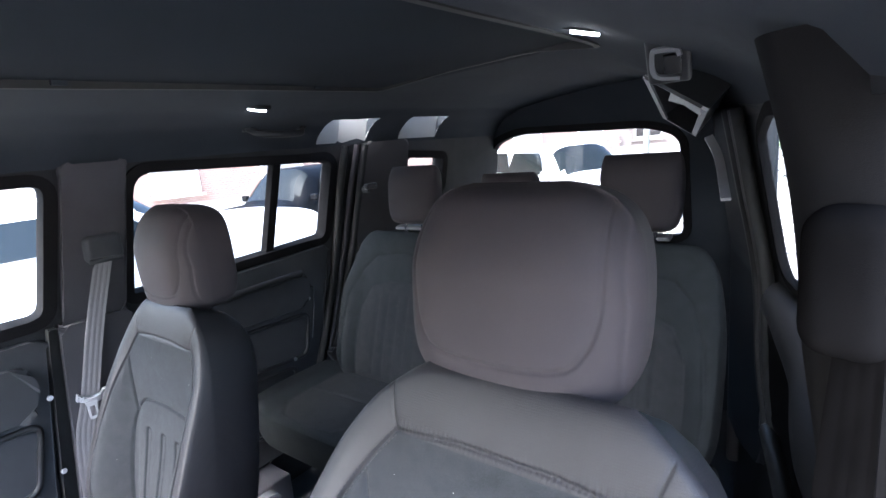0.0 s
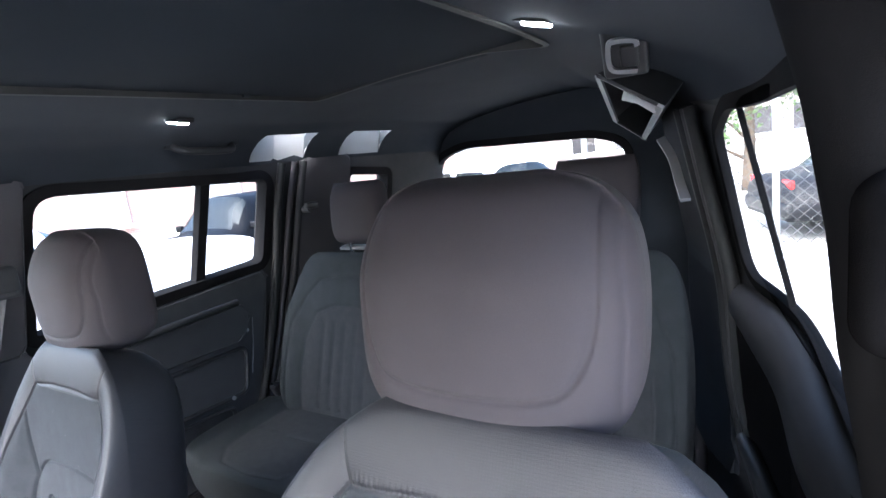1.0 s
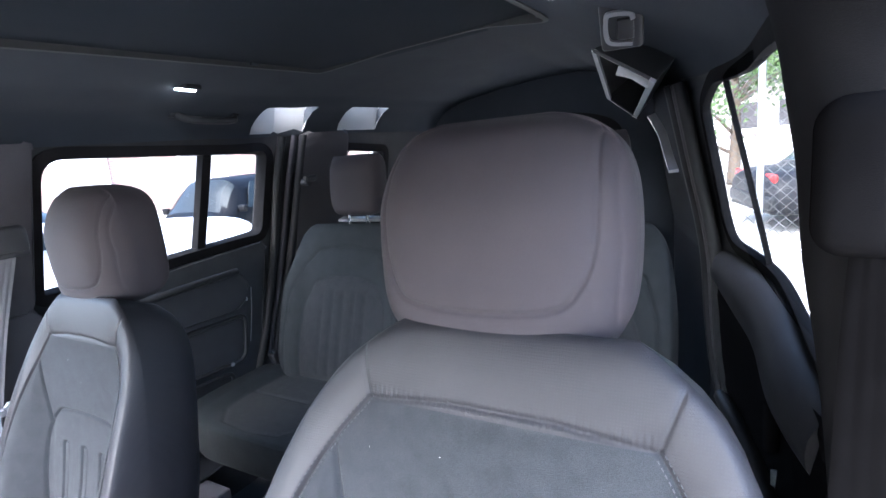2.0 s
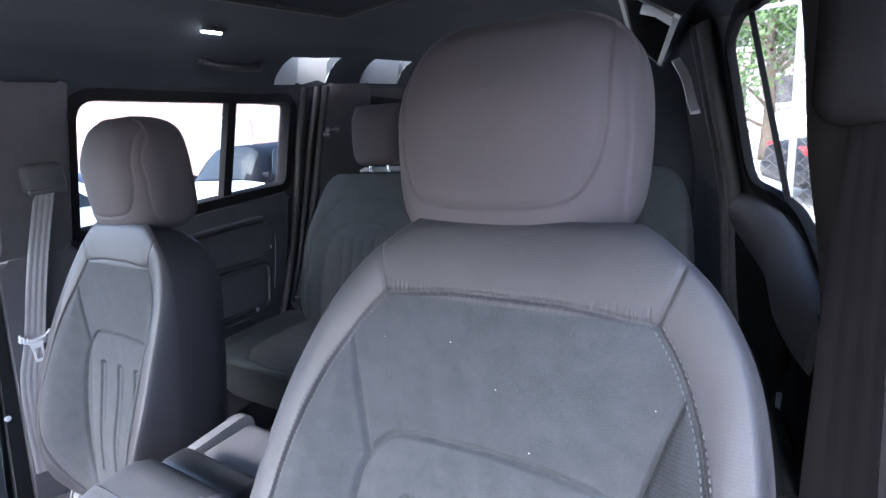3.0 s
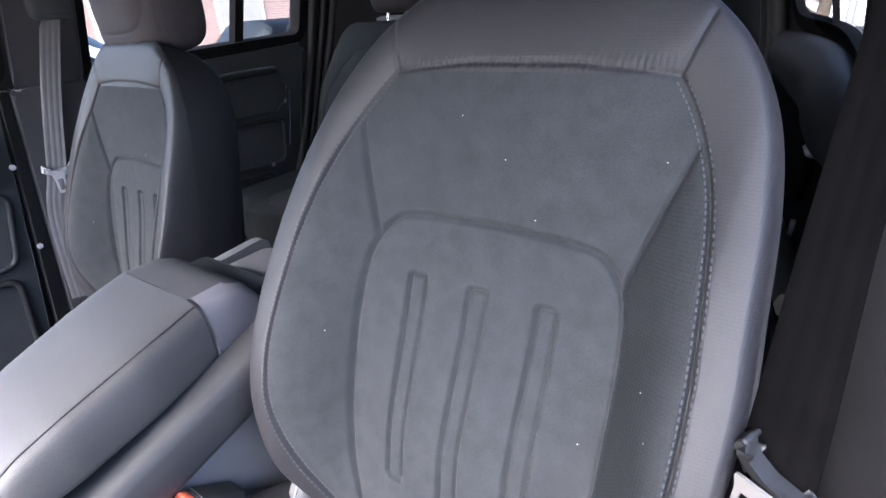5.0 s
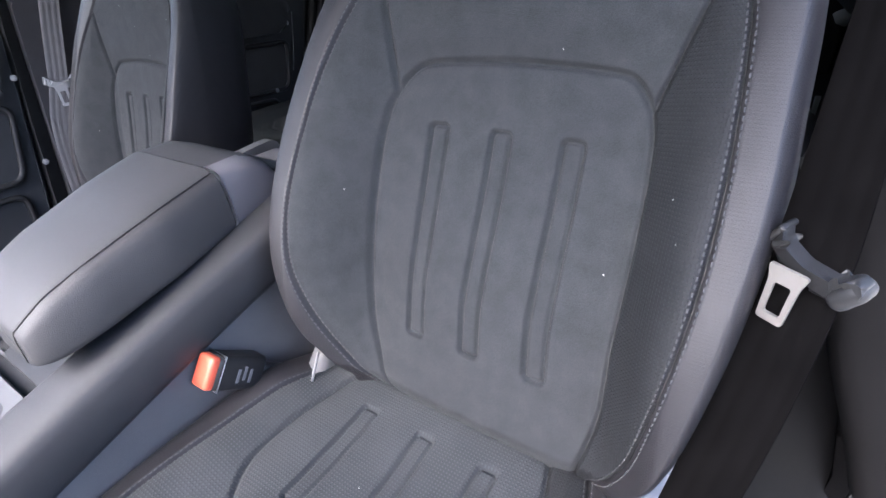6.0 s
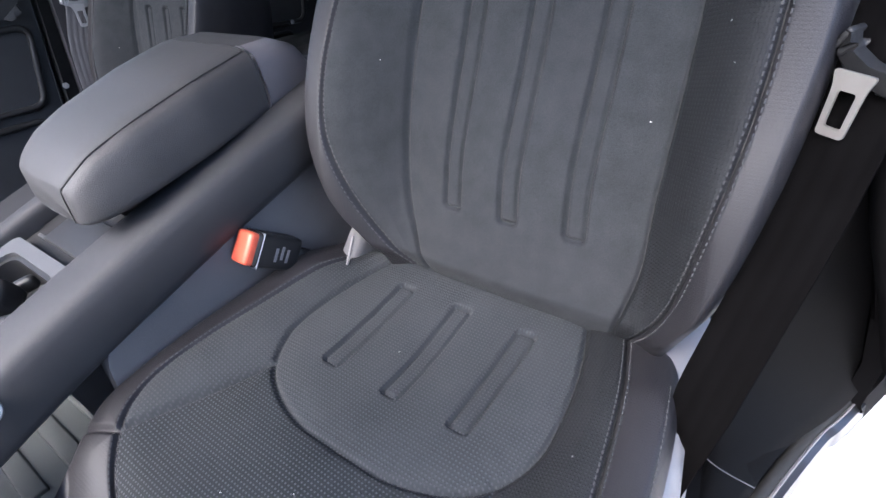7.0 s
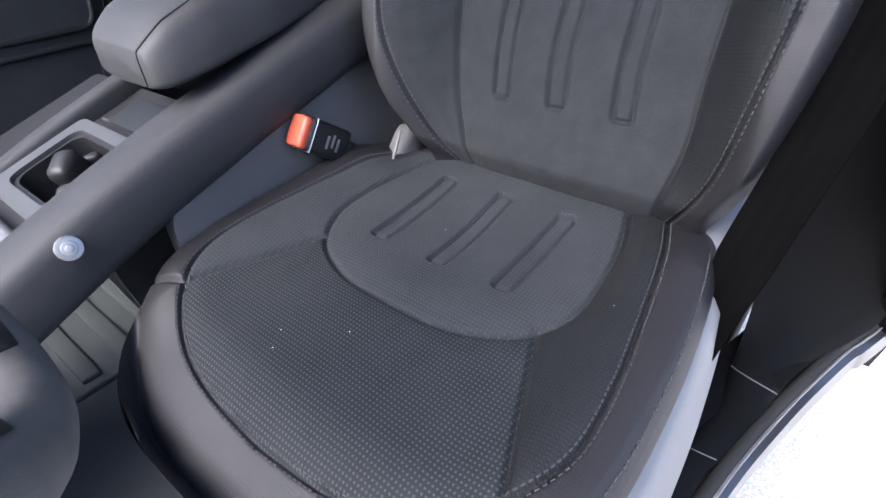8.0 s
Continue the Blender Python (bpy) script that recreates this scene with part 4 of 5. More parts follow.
path = smooth_path([right_place(0.84, 1.0, -0.03), right_place(1.1, 0.98, -0.04), right_place(1.38, 0.95, -0.03)], 12)
swept("pull_rail", path, ring(0.016, 8), (0, 0, 1), M_DARK, d3)


# the driver's own door stands wide open, hinged at the front
# never in view; added to hold back daylight from the front right
d4 = tagged(new("door_4"), "black driver's door swung wide open at its front hinge", "door", kind="structure")
hinge, wide = Vector((0.80, -0.66, 0)), radians(6)
swung = lambda a, b, d: hinge + Vector((a * math.cos(wide) + d * math.sin(wide), a * math.sin(wide) - d * math.cos(wide), b))
D_WIN = round_loop([(0.16, 1.16), (1.00, 1.19), (1.04, 1.53), (0.50, 1.53)], [0.03, 0.04, 0.05, 0.06])
bm = plate(fine_loop(round_loop([(0.0, 0.36), (0.98, 0.36), (1.08, 0.75), (1.10, 1.58), (0.46, 1.58), (0.02, 1.12)], 0.04)), [fine_loop(D_WIN)], swung, 0.10)
part("door_leaf", bm, M_TRIM, d4)
frame_ring("window_frame", D_WIN, swung, 0.05, [(-0.012, -0.05), (0.014, -0.05), (0.014, 0.05), (-0.012, 0.05)], M_RUBBER, d4, "black rubber window frame")
bm = bmesh.new()
bm.faces.new([bm.verts.new(swung(a, b, 0.05)) for a, b in D_WIN])
part("pane", bm, M_GLASS, d4).visible_shadow = False
swept("arm_rail", smooth_path([swung(0.15, 0.98, -0.02), swung(0.5, 1.0, -0.05), swung(0.95, 1.02, -0.02)], 14), ring(0.035, 12, 0.03), (0, 0, 1), M_DARK, d4, "black padded arm rail")


# rear roof pillars, with seals beside the door
def rear_pillar(name, place, y0, cover):
    p = tagged(new(name), "dark ribbed pillar trim behind the rear door", "pillar", kind="structure")
    for k, (dy, r, m) in enumerate(((0.0, 0.013, M_RUBBER), (0.030, 0.009, M_PILLAR), (0.055, 0.013, M_TRIM))):
        pts = smooth_path([place(y0 + dy + 0.045, 1.555, -0.016), place(y0 + dy + 0.02, 1.40, -0.018), place(y0 + dy - 0.005, 1.22, -0.020), place(y0 + dy - 0.06, 1.02, -0.022), place(y0 + dy - 0.14, 0.82, -0.024), place(y0 + dy - 0.24, 0.60, -0.024)], 30)
        swept(("seal", "rib", "edge")[k], pts, ring(r, 8), (0, 1, 0), m, p)
    side_plate("cover", [(y0 + 0.03, 0.80), (y0 + 0.06, 1.22), (y0 + 0.10, 1.56), (y0 + 0.27, 1.56), (y0 + 0.24, 0.80)], 0.02, place, -0.001, 0.02, cover, p)
    return p


rear_pillar("pillar_rear_left", left_place, 1.525, M_PILLAR)
prr = rear_pillar("pillar_rear_right", right_place, 1.455, M_LINING)
swept("pale_edge", smooth_path([(0.420, 1.63, 1.50), (0.447, 1.59, 1.46), (0.470, 1.52, 1.41), (0.488, 1.446, 1.386)], 12), [(-0.009, -0.003), (0.009, -0.003), (0.009, 0.003), (-0.009, 0.003)], (1, 0, 0), M_SATIN, prr, "pale satin edge of the trim")

# sill of the open door
sill = tagged(new("door_sill"), "dark ribbed sill trim of the open doorway", "sill", kind="structure")
prof = [(-0.05, 0.0), (-0.045, 0.02), (0.015, 0.024), (0.035, 0.012), (0.038, -0.06), (-0.05, -0.06)]
path = smooth_path([(0.835, 1.10, 0.530), (0.778, 0.95, 0.522), (0.728, 0.815, 0.515), (0.708, 0.77, 0.508), (0.664, 0.62, 0.500), (0.630, 0.45, 0.495), (0.622, 0.25, 0.49), (0.62, 0.0, 0.49), (0.62, -0.4, 0.49)], 52)
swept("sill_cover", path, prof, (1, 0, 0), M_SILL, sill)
path2 = path + np.array([0.045, 0, -0.002])
swept("sill_seal", path2, ring(0.008, 10), (1, 0, 0), M_RUBBER, sill, "black rubber seal")
path3 = path + np.array([0.060, 0, -0.016])
swept("sill_edge", path3, [(-0.008, -0.03), (-0.008, 0.010), (0.004, 0.006), (0.006, -0.03)], (1, 0, 0), M_BODY, sill, "dark painted sill edge")
swept("sill_line", path2 + np.array([0.011, 0, 0.001]), ring(0.0014, 6), (1, 0, 0), M_SATIN, sill, "thin pale line")
swept("sill_line", path3 + np.array([-0.006, 0, 0.012]), ring(0.0022, 6), (1, 0, 0), M_SATIN, sill, "thin pale line")
for i in range(3):
    q = path[2:] + np.array([-0.03 + 0.018 * i, 0, 0.022])
    swept("tread_rib", q[28:], ring(0.003, 6), (1, 0, 0), M_POST, sill)
part("warning_label", rbox((0.03, 0.05, 0.001), (0.795, 0.866, 0.495), 0.0003, 1, turn=(20, 10, -20)), mat("white_label", (0.8, 0.78, 0.76), 0.5, vary=0.03), sill, "white warning label")


# ---- roof fittings ----
def roof_lamp(at, turn):
    lamp = thing("reading_lamp", "small lit reading lamp set in the dark roof lining", "lamp", at, group="roof lamps")
    part("housing", rbox((0.060, 0.046, 0.012), (0, 0, 0.004), 0.004, turn=turn), M_TRIM, lamp)
    part("lens", rbox((0.040, 0.026, 0.006), (0, 0, -0.004), 0.002, turn=turn), M_LAMP, lamp, "glowing lens")
    return lamp


roof_lamp((-0.526, 1.126, 1.668), (0, 12, 10))
roof_lamp((0.329, 1.166, 1.699), (0, 16, -10))


def grab_handle(pts, side, label):
    h = thing("grab_handle", label, "handle", pts[0], group="grab handles")
    base = np.array(pts[0])
    swept("bar", smooth_path(pts, 20) - base, ring(0.010, 10, 0.007), side, M_TRIM, h)
    for p in (pts[0], pts[-1]):
        part("mount", rbox((0.026, 0.030, 0.022), np.array(p) - base, 0.006), M_TRIM, h)
    return h


grab_handle([(-0.700, 1.20, 1.630), (-0.672, 1.22, 1.612), (-0.668, 1.29, 1.606), (-0.672, 1.37, 1.608), (-0.700, 1.39, 1.628)], (0, 0, 1), "dark folded grab handle above the side window")
# folded handle in a dark recess, with a pale bow
hook = thing("grab_handle", "black folded grab handle with a pale bow in the roof lining", "handle", (0.440, 1.225, 1.637), group="grab handles")
hook.rotation_euler = Vector((0.12, -0.72, -0.66)).to_track_quat("-Z", "Y").to_euler()
part("recess", rbox((0.066, 0.088, 0.016), (0, 0, 0.006), 0.008, 4), M_DARK, hook)
bow = smooth_path([(-0.018, 0.014, -0.005), (-0.013, 0.024, -0.005), (0.012, 0.027, -0.005), (0.022, 0.020, -0.005), (0.020, -0.020, -0.005), (-0.016, -0.029, -0.005)], 40)
tang = np.gradient(bow, axis=0)
swept("bow", bow, [(-0.0036, -0.003), (0.0036, -0.003), (0.0036, 0.003), (-0.0036, 0.003)], np.stack([-tang[:, 1], tang[:, 0], 0 * tang[:, 0]], -1), M_SATIN, hook, "pale satin bow")
part("grip", rbox((0.026, 0.036, 0.008), (-0.006, -0.002, -0.004), 0.003), M_DARK, hook)


# small roof windows
def alpine(name, u0, u1, y0, y1):
    win = tagged(new(name), "small curved roof window with pale reveals", "window", kind="structure")
    loop = [(u0, y0), (u1, y0), (u1, y1), (u0, y1)]
    path = np.array([roof_point(a, b) for a, b in fine_loop(loop, 0.05)])
    out = np.array([0.0, 0.0, 1.0])
    c = path.mean(0)
    V, F = [], []
    n = len(path)
    sg = -1 if c[0] < 0 else 1
    for p in path:
        q = np.array(p)
        V += [q, q + (q - c) * 0.02 + np.array([sg * -0.030, 0, 0.090])]
    for i in range(n):
        j = (i + 1) % n
        F.append((2 * i, 2 * j, 2 * j + 1, 2 * i + 1))
    part("reveal", mesh_of("reveal", V, F, smooth=False), M_REVEAL, win, "pale grey window reveal")
    bm = bmesh.new()
    bm.faces.new([bm.verts.new(V[2 * i + 1]) for i in range(n)])
    part("pane", bm, M_GLASS, win).visible_shadow = False


M_REVEAL = mat("roof_window_reveal", (0.24, 0.245, 0.25), 0.7, vary=0.1, scale=15, bump=0.1)
for k, (a, b) in enumerate(ALPINE):
    alpine("roof_window_%d" % (k + 1), -0.99, -0.83, a, b)

# roof window above the driver's side, seen along its frame
win = tagged(new("roof_window_3"), "dark roof window with pale frame edges", "window", kind="structure")
C3 = [Vector(p) for p in ((0.350, 1.395, 1.633), (0.467, 1.383, 1.557), (0.364, 1.770, 1.500), (0.319, 1.646, 1.553))]
mid3 = sum(C3, Vector()) / 4
# Light on two edges is given by pale colour; the other two stay dark.
for i, wd in ((3, 0.010), (0, 0.004), (1, 0.012), (2, 0.004)):
    a, b = C3[i], C3[(i + 1) % 4]
    swept("frame_edge", [a, (a + b) / 2, b], [(-wd, -0.003), (0.0, -0.003), (0.0, 0.003), (-wd, 0.003)], (a + b) / 2 - mid3, M_REVEAL if wd > 0.005 else M_DARK, win, "edge of the roof window frame")
deep3 = [p.lerp(mid3, 0.25) + Vector((0.05, 0.05, 0.05)) for p in C3]
me = mesh_of("reveal", C3 + deep3, [(i, (i + 1) % 4, 4 + (i + 1) % 4, 4 + i) for i in range(4)], smooth=False)
part("reveal", me, M_DARK, win)
part("pane", mesh_of("pane", deep3, [(0, 1, 2, 3)], smooth=False), M_DARK, win)
# pale strip standing for daylight on the inner reveal
a, b = C3[0].lerp(C3[1], 0.28) + Vector((0.004, 0.05, -0.02)), C3[0].lerp(C3[1], 0.86) + Vector((0.0, 0.04, -0.012))
swept("pale_bar", [a, (a + b) / 2 + Vector((0, 0, 0.006)), b], [(-0.009, -0.002), (0.009, -0.002), (0.009, 0.002), (-0.009, 0.002)], (0, 0, 1), M_REVEAL, win, "pale bar of the blind")

# ---- rear seats ----
REAR_PANEL = [(0.15, -0.01), (0.158, 0.12), (0.150, 0.22), (0.118, 0.285), (0.06, 0.306), (0.0, 0.310)]
REAR_EDGE = [(0.195, -0.01), (0.205, 0.12), (0.195, 0.25), (0.160, 0.34), (0.11, 0.385), (0.0, 0.398)]
REAR_LINES = both(REAR_PANEL) + both(REAR_EDGE) + [[(x, 0.02), (x, 0.26)] for x in (-0.08, -0.04, 0.0, 0.04, 0.08)]


def rear_width(v):
    return table(v, [(-0.02, 0.20), (0.05, 0.232), (0.15, 0.238), (0.26, 0.236), (0.36, 0.222), (0.42, 0.204), (0.455, 0.178), (0.47, 0.150)])


def rear_relief(s, v, u):
    d = seam_dist(s, v, REAR_LINES)
    return 0.028 * sstep(np.abs(s), 0.14, 0.21) * (1 - sstep(v, 0.25, 0.42)) - 0.004 * np.exp(-(d / 0.004) ** 2) + 0.003 * (1 - np.exp(-(d / 0.02) ** 2))


RC_PANEL = [(0.15, 0.0), (0.16, 0.15), (0.15, 0.24), (0.10, 0.29), (0.0, 0.30)]
RC_LINES = both(RC_PANEL) + [[(-0.155, 0.14), (0.155, 0.14)]]


def rcush_width(v):
    return table(v, [(-0.02, 0.22), (0.05, 0.240), (0.2, 0.246), (0.31, 0.240), (0.36, 0.222), (0.385, 0.195)])


def rcush_relief(s, v, u):
    d = seam_dist(s, v, RC_LINES)
    return 0.018 * sstep(np.abs(s), 0.14, 0.2) - 0.004 * np.exp(-(d / 0.004) ** 2) - 0.02 * sstep(v, 0.3, 0.4)


M_BENCH = mat("rear_seat_cloth", (0.024, 0.027, 0.029), 0.85, vary=0.3, grain=0.4, scale=25, bump=0.4, fine=1500, spec=0.12)


def rear_seat(x, narrow, label, head_z=1.295, head_scale=0.74, drift=0.0, wide=1.0):
    seat = thing("bench_seat", label, "car seat", (x, 0, 0), group="rear seats")
    w = lambda f: (lambda v: f(v) * narrow)
    bp = Pad((0, 1.37, 0.83), (0, 0.33, 0.944), (0, -0.944, 0.33), w(rear_width), -0.02, 0.47, 0.02, 0.08, lambda s, v, u: rear_relief(s / narrow, v, u))
    m = bp.build(110, 110, lambda s, v: inside(s / narrow, v, REAR_PANEL + [(-a, b) for a, b in REAR_PANEL[::-1]]).astype(int))
    back = part("backrest", pad_mesh("backrest", m[0], m["back"]), M_BENCH, seat)
    part("insert", pad_mesh("insert", m[1]), M_SUEDE, back, "fluted suede insert")
    cp = Pad((drift, 1.37, 0.815), (0, -1, 0.0), (0, 0, 1), lambda v: rcush_width(v + 0.07) * narrow * wide, -0.02, 0.315, 0.02, 0.13, lambda s, v, u: rcush_relief(s / narrow, v, u), edge=10, ends=12)
    m = cp.build(80, 80, lambda s, v: inside(s / narrow, v, RC_PANEL + [(-a, b) for a, b in RC_PANEL[::-1]]).astype(int))
    cush = part("cushion", pad_mesh("cushion", m[0], m["back"]), M_BENCH, seat)
    part("insert", pad_mesh("cushion_insert", m[1]), M_SUEDE, cush)
    hp = Pad((0, 1.545, head_z), (0, 0.14, 1.0), (0, -1, 0.14), lambda v: head_width(v) * head_scale, 0.0, 0.182, 0.035, 0.045, lambda s, v, u: 0 * s - 0.01 * sstep(v, 0.13, 0.19), edge=4, ends=7)
    m = hp.build(50, 50, lambda s, v: np.zeros(s.shape, int), back_nu=40)
    part("headrest", pad_mesh("headrest", m[0], m["back"]), M_HEAD, seat, "padded headrest")
    for sx in (-0.035, 0.035):
        part("headrest_post", cyl(0.006, 0.07, (sx, 1.55, head_z - 0.015)), M_CHROME, seat)
    part("top_trim", rbox((0.16 * narrow, 0.03, 0.010), (0, 1.56, 1.281), 0.004, turn=(10, 0, 0)), M_SATIN, seat, "pale satin trim on the seat top")
    return seat


rear_seat(-0.41, 1.0, "dark grey rear seat with fluted suede insert and headrest", drift=-0.045, wide=1.14)
rear_seat(0.29, 0.86, "dark grey rear seat with fluted suede insert and headrest")
rear_seat(-0.068, 0.44, "narrow middle rear seat with a low headrest", 1.262, 0.70)
for bx in (-0.685, -0.15):
    bk = thing("rear_buckle", "black rear belt buckle between cushion and backrest", "buckle", (bx, 1.385, 0.865), group="rear buckles")
    part("body", rbox((0.026, 0.03, 0.05), (0, 0, 0), 0.006, turn=(25, 0, 0)), M_DARK, bk)
    part("chrome_edge", rbox((0.022, 0.006, 0.012), (0, -0.014, 0.022), 0.002, turn=(25, 0, 0)), M_CHROME, bk)
# load cover post and hook on the left rear pillar
hk = thing("coat_hook", "small black hook on the rear pillar trim", "hook", (-0.655, 1.60, 1.40))
part("stem", cyl(0.012, 0.03, (0, 0, 0), turn=(0, 90, 0)), M_DARK, hk)
part("tip", rbox((0.02, 0.05, 0.02), (0.02, 0.0, 0.012), 0.006), M_DARK, hk)
# inside the load space
setting("load_trim_left", rbox((0.03, 0.62, 0.60), (-0.70, 2.02, 0.95), 0.01), M_PILLAR, "grey load space side trim")
setting("load_trim_right", rbox((0.03, 0.62, 0.60), (0.47, 2.02, 0.95), 0.01), M_PILLAR, "grey load space side trim")
# purple sill plate behind the passenger seat
plate_ = thing("tread_plate", "smooth violet-grey tread plate beside the rear footwell", "tread plate", (-0.743, 1.063, 0.50))
part("plate", rbox((0.11, 0.17, 0.108), (0, 0, 0), 0.006), M_CAP, plate_)


# ---- centre console ----
console = thing("centre_console", "dark grey centre console with padded side rails", "console")
RAIL = [(0.150, 0.72, 0.962), (0.148, 0.60, 0.942), (0.144, 0.50, 0.915), (0.141, 0.38, 0.880), (0.138, 0.25, 0.838), (0.134, 0.15, 0.800), (0.125, 0.0, 0.735), (0.112, -0.12, 0.68), (0.10, -0.25, 0.63)]
oval = [(0.036 * np.sign(math.cos(a)) * abs(math.cos(a)) ** 0.5, 0.037 * np.sign(math.sin(a)) * abs(math.sin(a)) ** 0.55) for a in np.linspace(0, 2 * math.pi, 21)[:-1]]
rail = swept("side_rail", smooth_path(RAIL, 50), oval, (1, 0, 0), M_RAIL, console, "padded grey side rail")
swept("side_rail", smooth_path([(0.030 - a, b, c - 0.012) for a, b, c in RAIL[2:]], 50), [(a * 0.45, b * 0.6) for a, b in oval], (1, 0, 0), M_RAIL, console, "padded grey side rail")
M_BOLTRIM = mat("brushed_metal", (0.26, 0.26, 0.27), 0.4, metal=0.7, vary=0.15, scale=120, bump=0.1)
M_BOLT = mat("dull_metal", (0.30, 0.30, 0.31), 0.45, metal=0.6, vary=0.2, scale=80, bump=0.05)
bl = part("bolt", cyl(0.0115, 0.006, (0, 0, 0), seg=28, bevel=0.002), M_BOLTRIM, rail, "bright metal bolt")
bl.matrix_basis = Matrix.Translation((0.173, 0.143, 0.819)) @ Vector((0.9, -0.08, 0.42)).to_track_quat("Z", "Y").to_matrix().to_4x4()
bl2 = part("bolt_socket", join(cyl(0.0068, 0.004, (0, 0, 0.003), seg=24, bevel=0.001), cyl(0.0038, 0.004, (0, 0, 0.005), seg=6, bevel=0.0008)), M_BOLT, rail, "stepped bolt centre")
bl2.matrix_basis = bl.matrix_basis
for sgn, xx in ((1, 0.158), (-1, -0.122)):
    poly = [(0.25, 0.44), (0.78, 0.44), (0.78, 0.95), (0.60, 0.935), (0.42, 0.885), (0.30, 0.840), (0.232, 0.808), (0.228, 0.60)]
    bm = plate(fine_loop(round_loop(poly, 0.03)), [], lambda a, b, d: Vector((xx + sgn * 0.012 * math.sin((b - 0.44) * 6) - d, a, b)), 0.02)
    part("side_panel", bm, M_CONSIDE, console, "flat grey side panel")
part("rear_box", rbox((0.27, 0.22, 0.50), (0.018, 0.66, 0.69), 0.02), M_CONSIDE, console)
TILT_C = 17
tray_m = Matrix.Translation((0.0, 0.208, 0.812)) @ Euler((radians(TILT_C), 0, 0)).to_matrix().to_4x4()


def tray(name, bm, material, parent=console, label=""):
    bmesh.ops.transform(bm, matrix=tray_m, verts=bm.verts)
    return part(name, bm, material, parent, label)


rect = lambda x0, x1, y0, y1, r=0.012: round_loop([(x0, y0), (x1, y0), (x1, y1), (x0, y1)], r)
flat = lambda z: (lambda a, b, d: Vector((a, b, z - d)))
tray("tray", plate(rect(-0.235, 0.115, -0.45, 0.15), [rect(-0.062, 0.062, -0.048, 0.050, 0.025)], flat(0.0), 0.02), M_TRIM)
tray("holder_frame", plate(rect(-0.080, 0.080, -0.065, 0.066, 0.014), [rect(-0.060, 0.062, -0.046, 0.050, 0.020)], flat(0.016), 0.016), M_FRAMEGREY, console, "pale grey frame of the cup holder")
tray("holder_lip", plate(rect(-0.0605, 0.0625, -0.0465, 0.0505, 0.02), [rect(-0.055, 0.057, -0.041, 0.045, 0.022)], flat(0.011), 0.05), M_DARK, console, "black inner lip")
tray("well", join(cyl(0.030, 0.05, (-0.024, 0.014, -0.058), seg=28), cyl(0.030, 0.05, (0.028, -0.010, -0.058), seg=28)), M_DARK, console, "round black cup well")
tray("holder_floor", plate(rect(-0.062, 0.062, -0.048, 0.050, 0.025), [], flat(-0.034), 0.004), M_FRAMEGREY)
tray("cup_clip", join(rbox((0.030, 0.040, 0.040), (-0.004, 0.004, 0.004), 0.011, 4, turn=(12, 0, 35)), rbox((0.044, 0.018, 0.022), (0.030, -0.010, -0.004), 0.008, 3, turn=(0, 0, 40)), rbox((0.040, 0.014, 0.018), (-0.024, 0.024, -0.008), 0.006, 3, turn=(0, 0, 60))), M_DARK, console, "black sprung clip")
tray("tray_mat", rbox((0.15, 0.05, 0.006), (0.02, 0.105, 0.004), 0.002), M_DARK)
for x in (-0.115, -0.135, -0.150):
    tray("tray_groove", rbox((0.005, 0.50, 0.008), (x, -0.10, 0.002), 0.0015), M_FRAMEGREY if x == -0.135 else M_DARK)
tray("tray_groove", rbox((0.11, 0.004, 0.006), (-0.02, 0.082, 0.002), 0.001), M_FRAMEGREY)
tray("front_panel", rbox((0.13, 0.09, 0.05), (0.02, -0.125, -0.005), 0.01), M_SATIN, console, "pale satin switch panel")
tray("slot", rbox((0.02, 0.020, 0.004), (0.0, -0.105, 0.020), 0.001), M_DARK)

# armrest
armrest = thing("armrest", "grey padded armrest lid of the centre console", "armrest")


def lid_top(y):
    return float(np.interp(y, [0.278, 0.305, 0.34, 0.42, 0.5025, 0.55, 0.572, 0.586], [0.958, 0.974, 0.988, 1.008, 1.0205, 1.021, 1.012, 0.990]))


def lid_low(y):
    return 0.904 + (y - 0.265) * 0.176


def lid_point(y, a):
    """A point of the lid's rounded outline across the car, shrunk towards its nose."""
    u = min(1.0, max(0.0, (y - 0.276) / 0.045))
    nose = (1 - (1 - u) ** 2.6) ** (1 / 2.6)
    top, low = lid_top(y), lid_low(y)
    mid, half = low + 0.45 * (top - low), 0.5 * (top - low)
    x0 = -0.080 + 0.034 * (1 - nose) + 0.056 * min(1.0, max(0.0, (0.50 - y) / 0.20))
    x1 = float(np.interp(y, [0.28, 0.34, 0.42, 0.507, 0.586], [0.154, 0.160, 0.157, 0.142, 0.136])) - 0.020 * (1 - nose)
    c, d = math.cos(a), math.sin(a)
    fx = math.copysign(abs(c) ** 0.30, c)
    fz = math.copysign(abs(d) ** (0.40 if d > 0 else 0.25), d)
    z = mid + half * (1.1 if fz > 0 else 0.9) * fz * (0.55 + 0.45 * nose)
    x = (x0 + x1) / 2 + (x1 - x0) / 2 * fx * (1 - 0.14 * max(0.0, (z - low) / (top - low)) - 0.10 * max(0.0, (low + 0.4 * (top - low) - z) / (top - low)))
    lag = min(1.0, max(0.0, (0.46 - y) / 0.18))
    return (x, y + 0.030 * lag * max(0.0, (0.07 - x) / 0.155) ** 1.7, z)


def lid_section(y, n=56):
    return [lid_point(y, 2 * math.pi * i / n) for i in range(n)]


rows_ = [lid_section(y) for y in [0.2765, 0.278, 0.281, 0.285, 0.290, 0.297, 0.305, 0.315, *np.linspace(0.330, 0.5025, 16)]]
bm = bmesh.new()
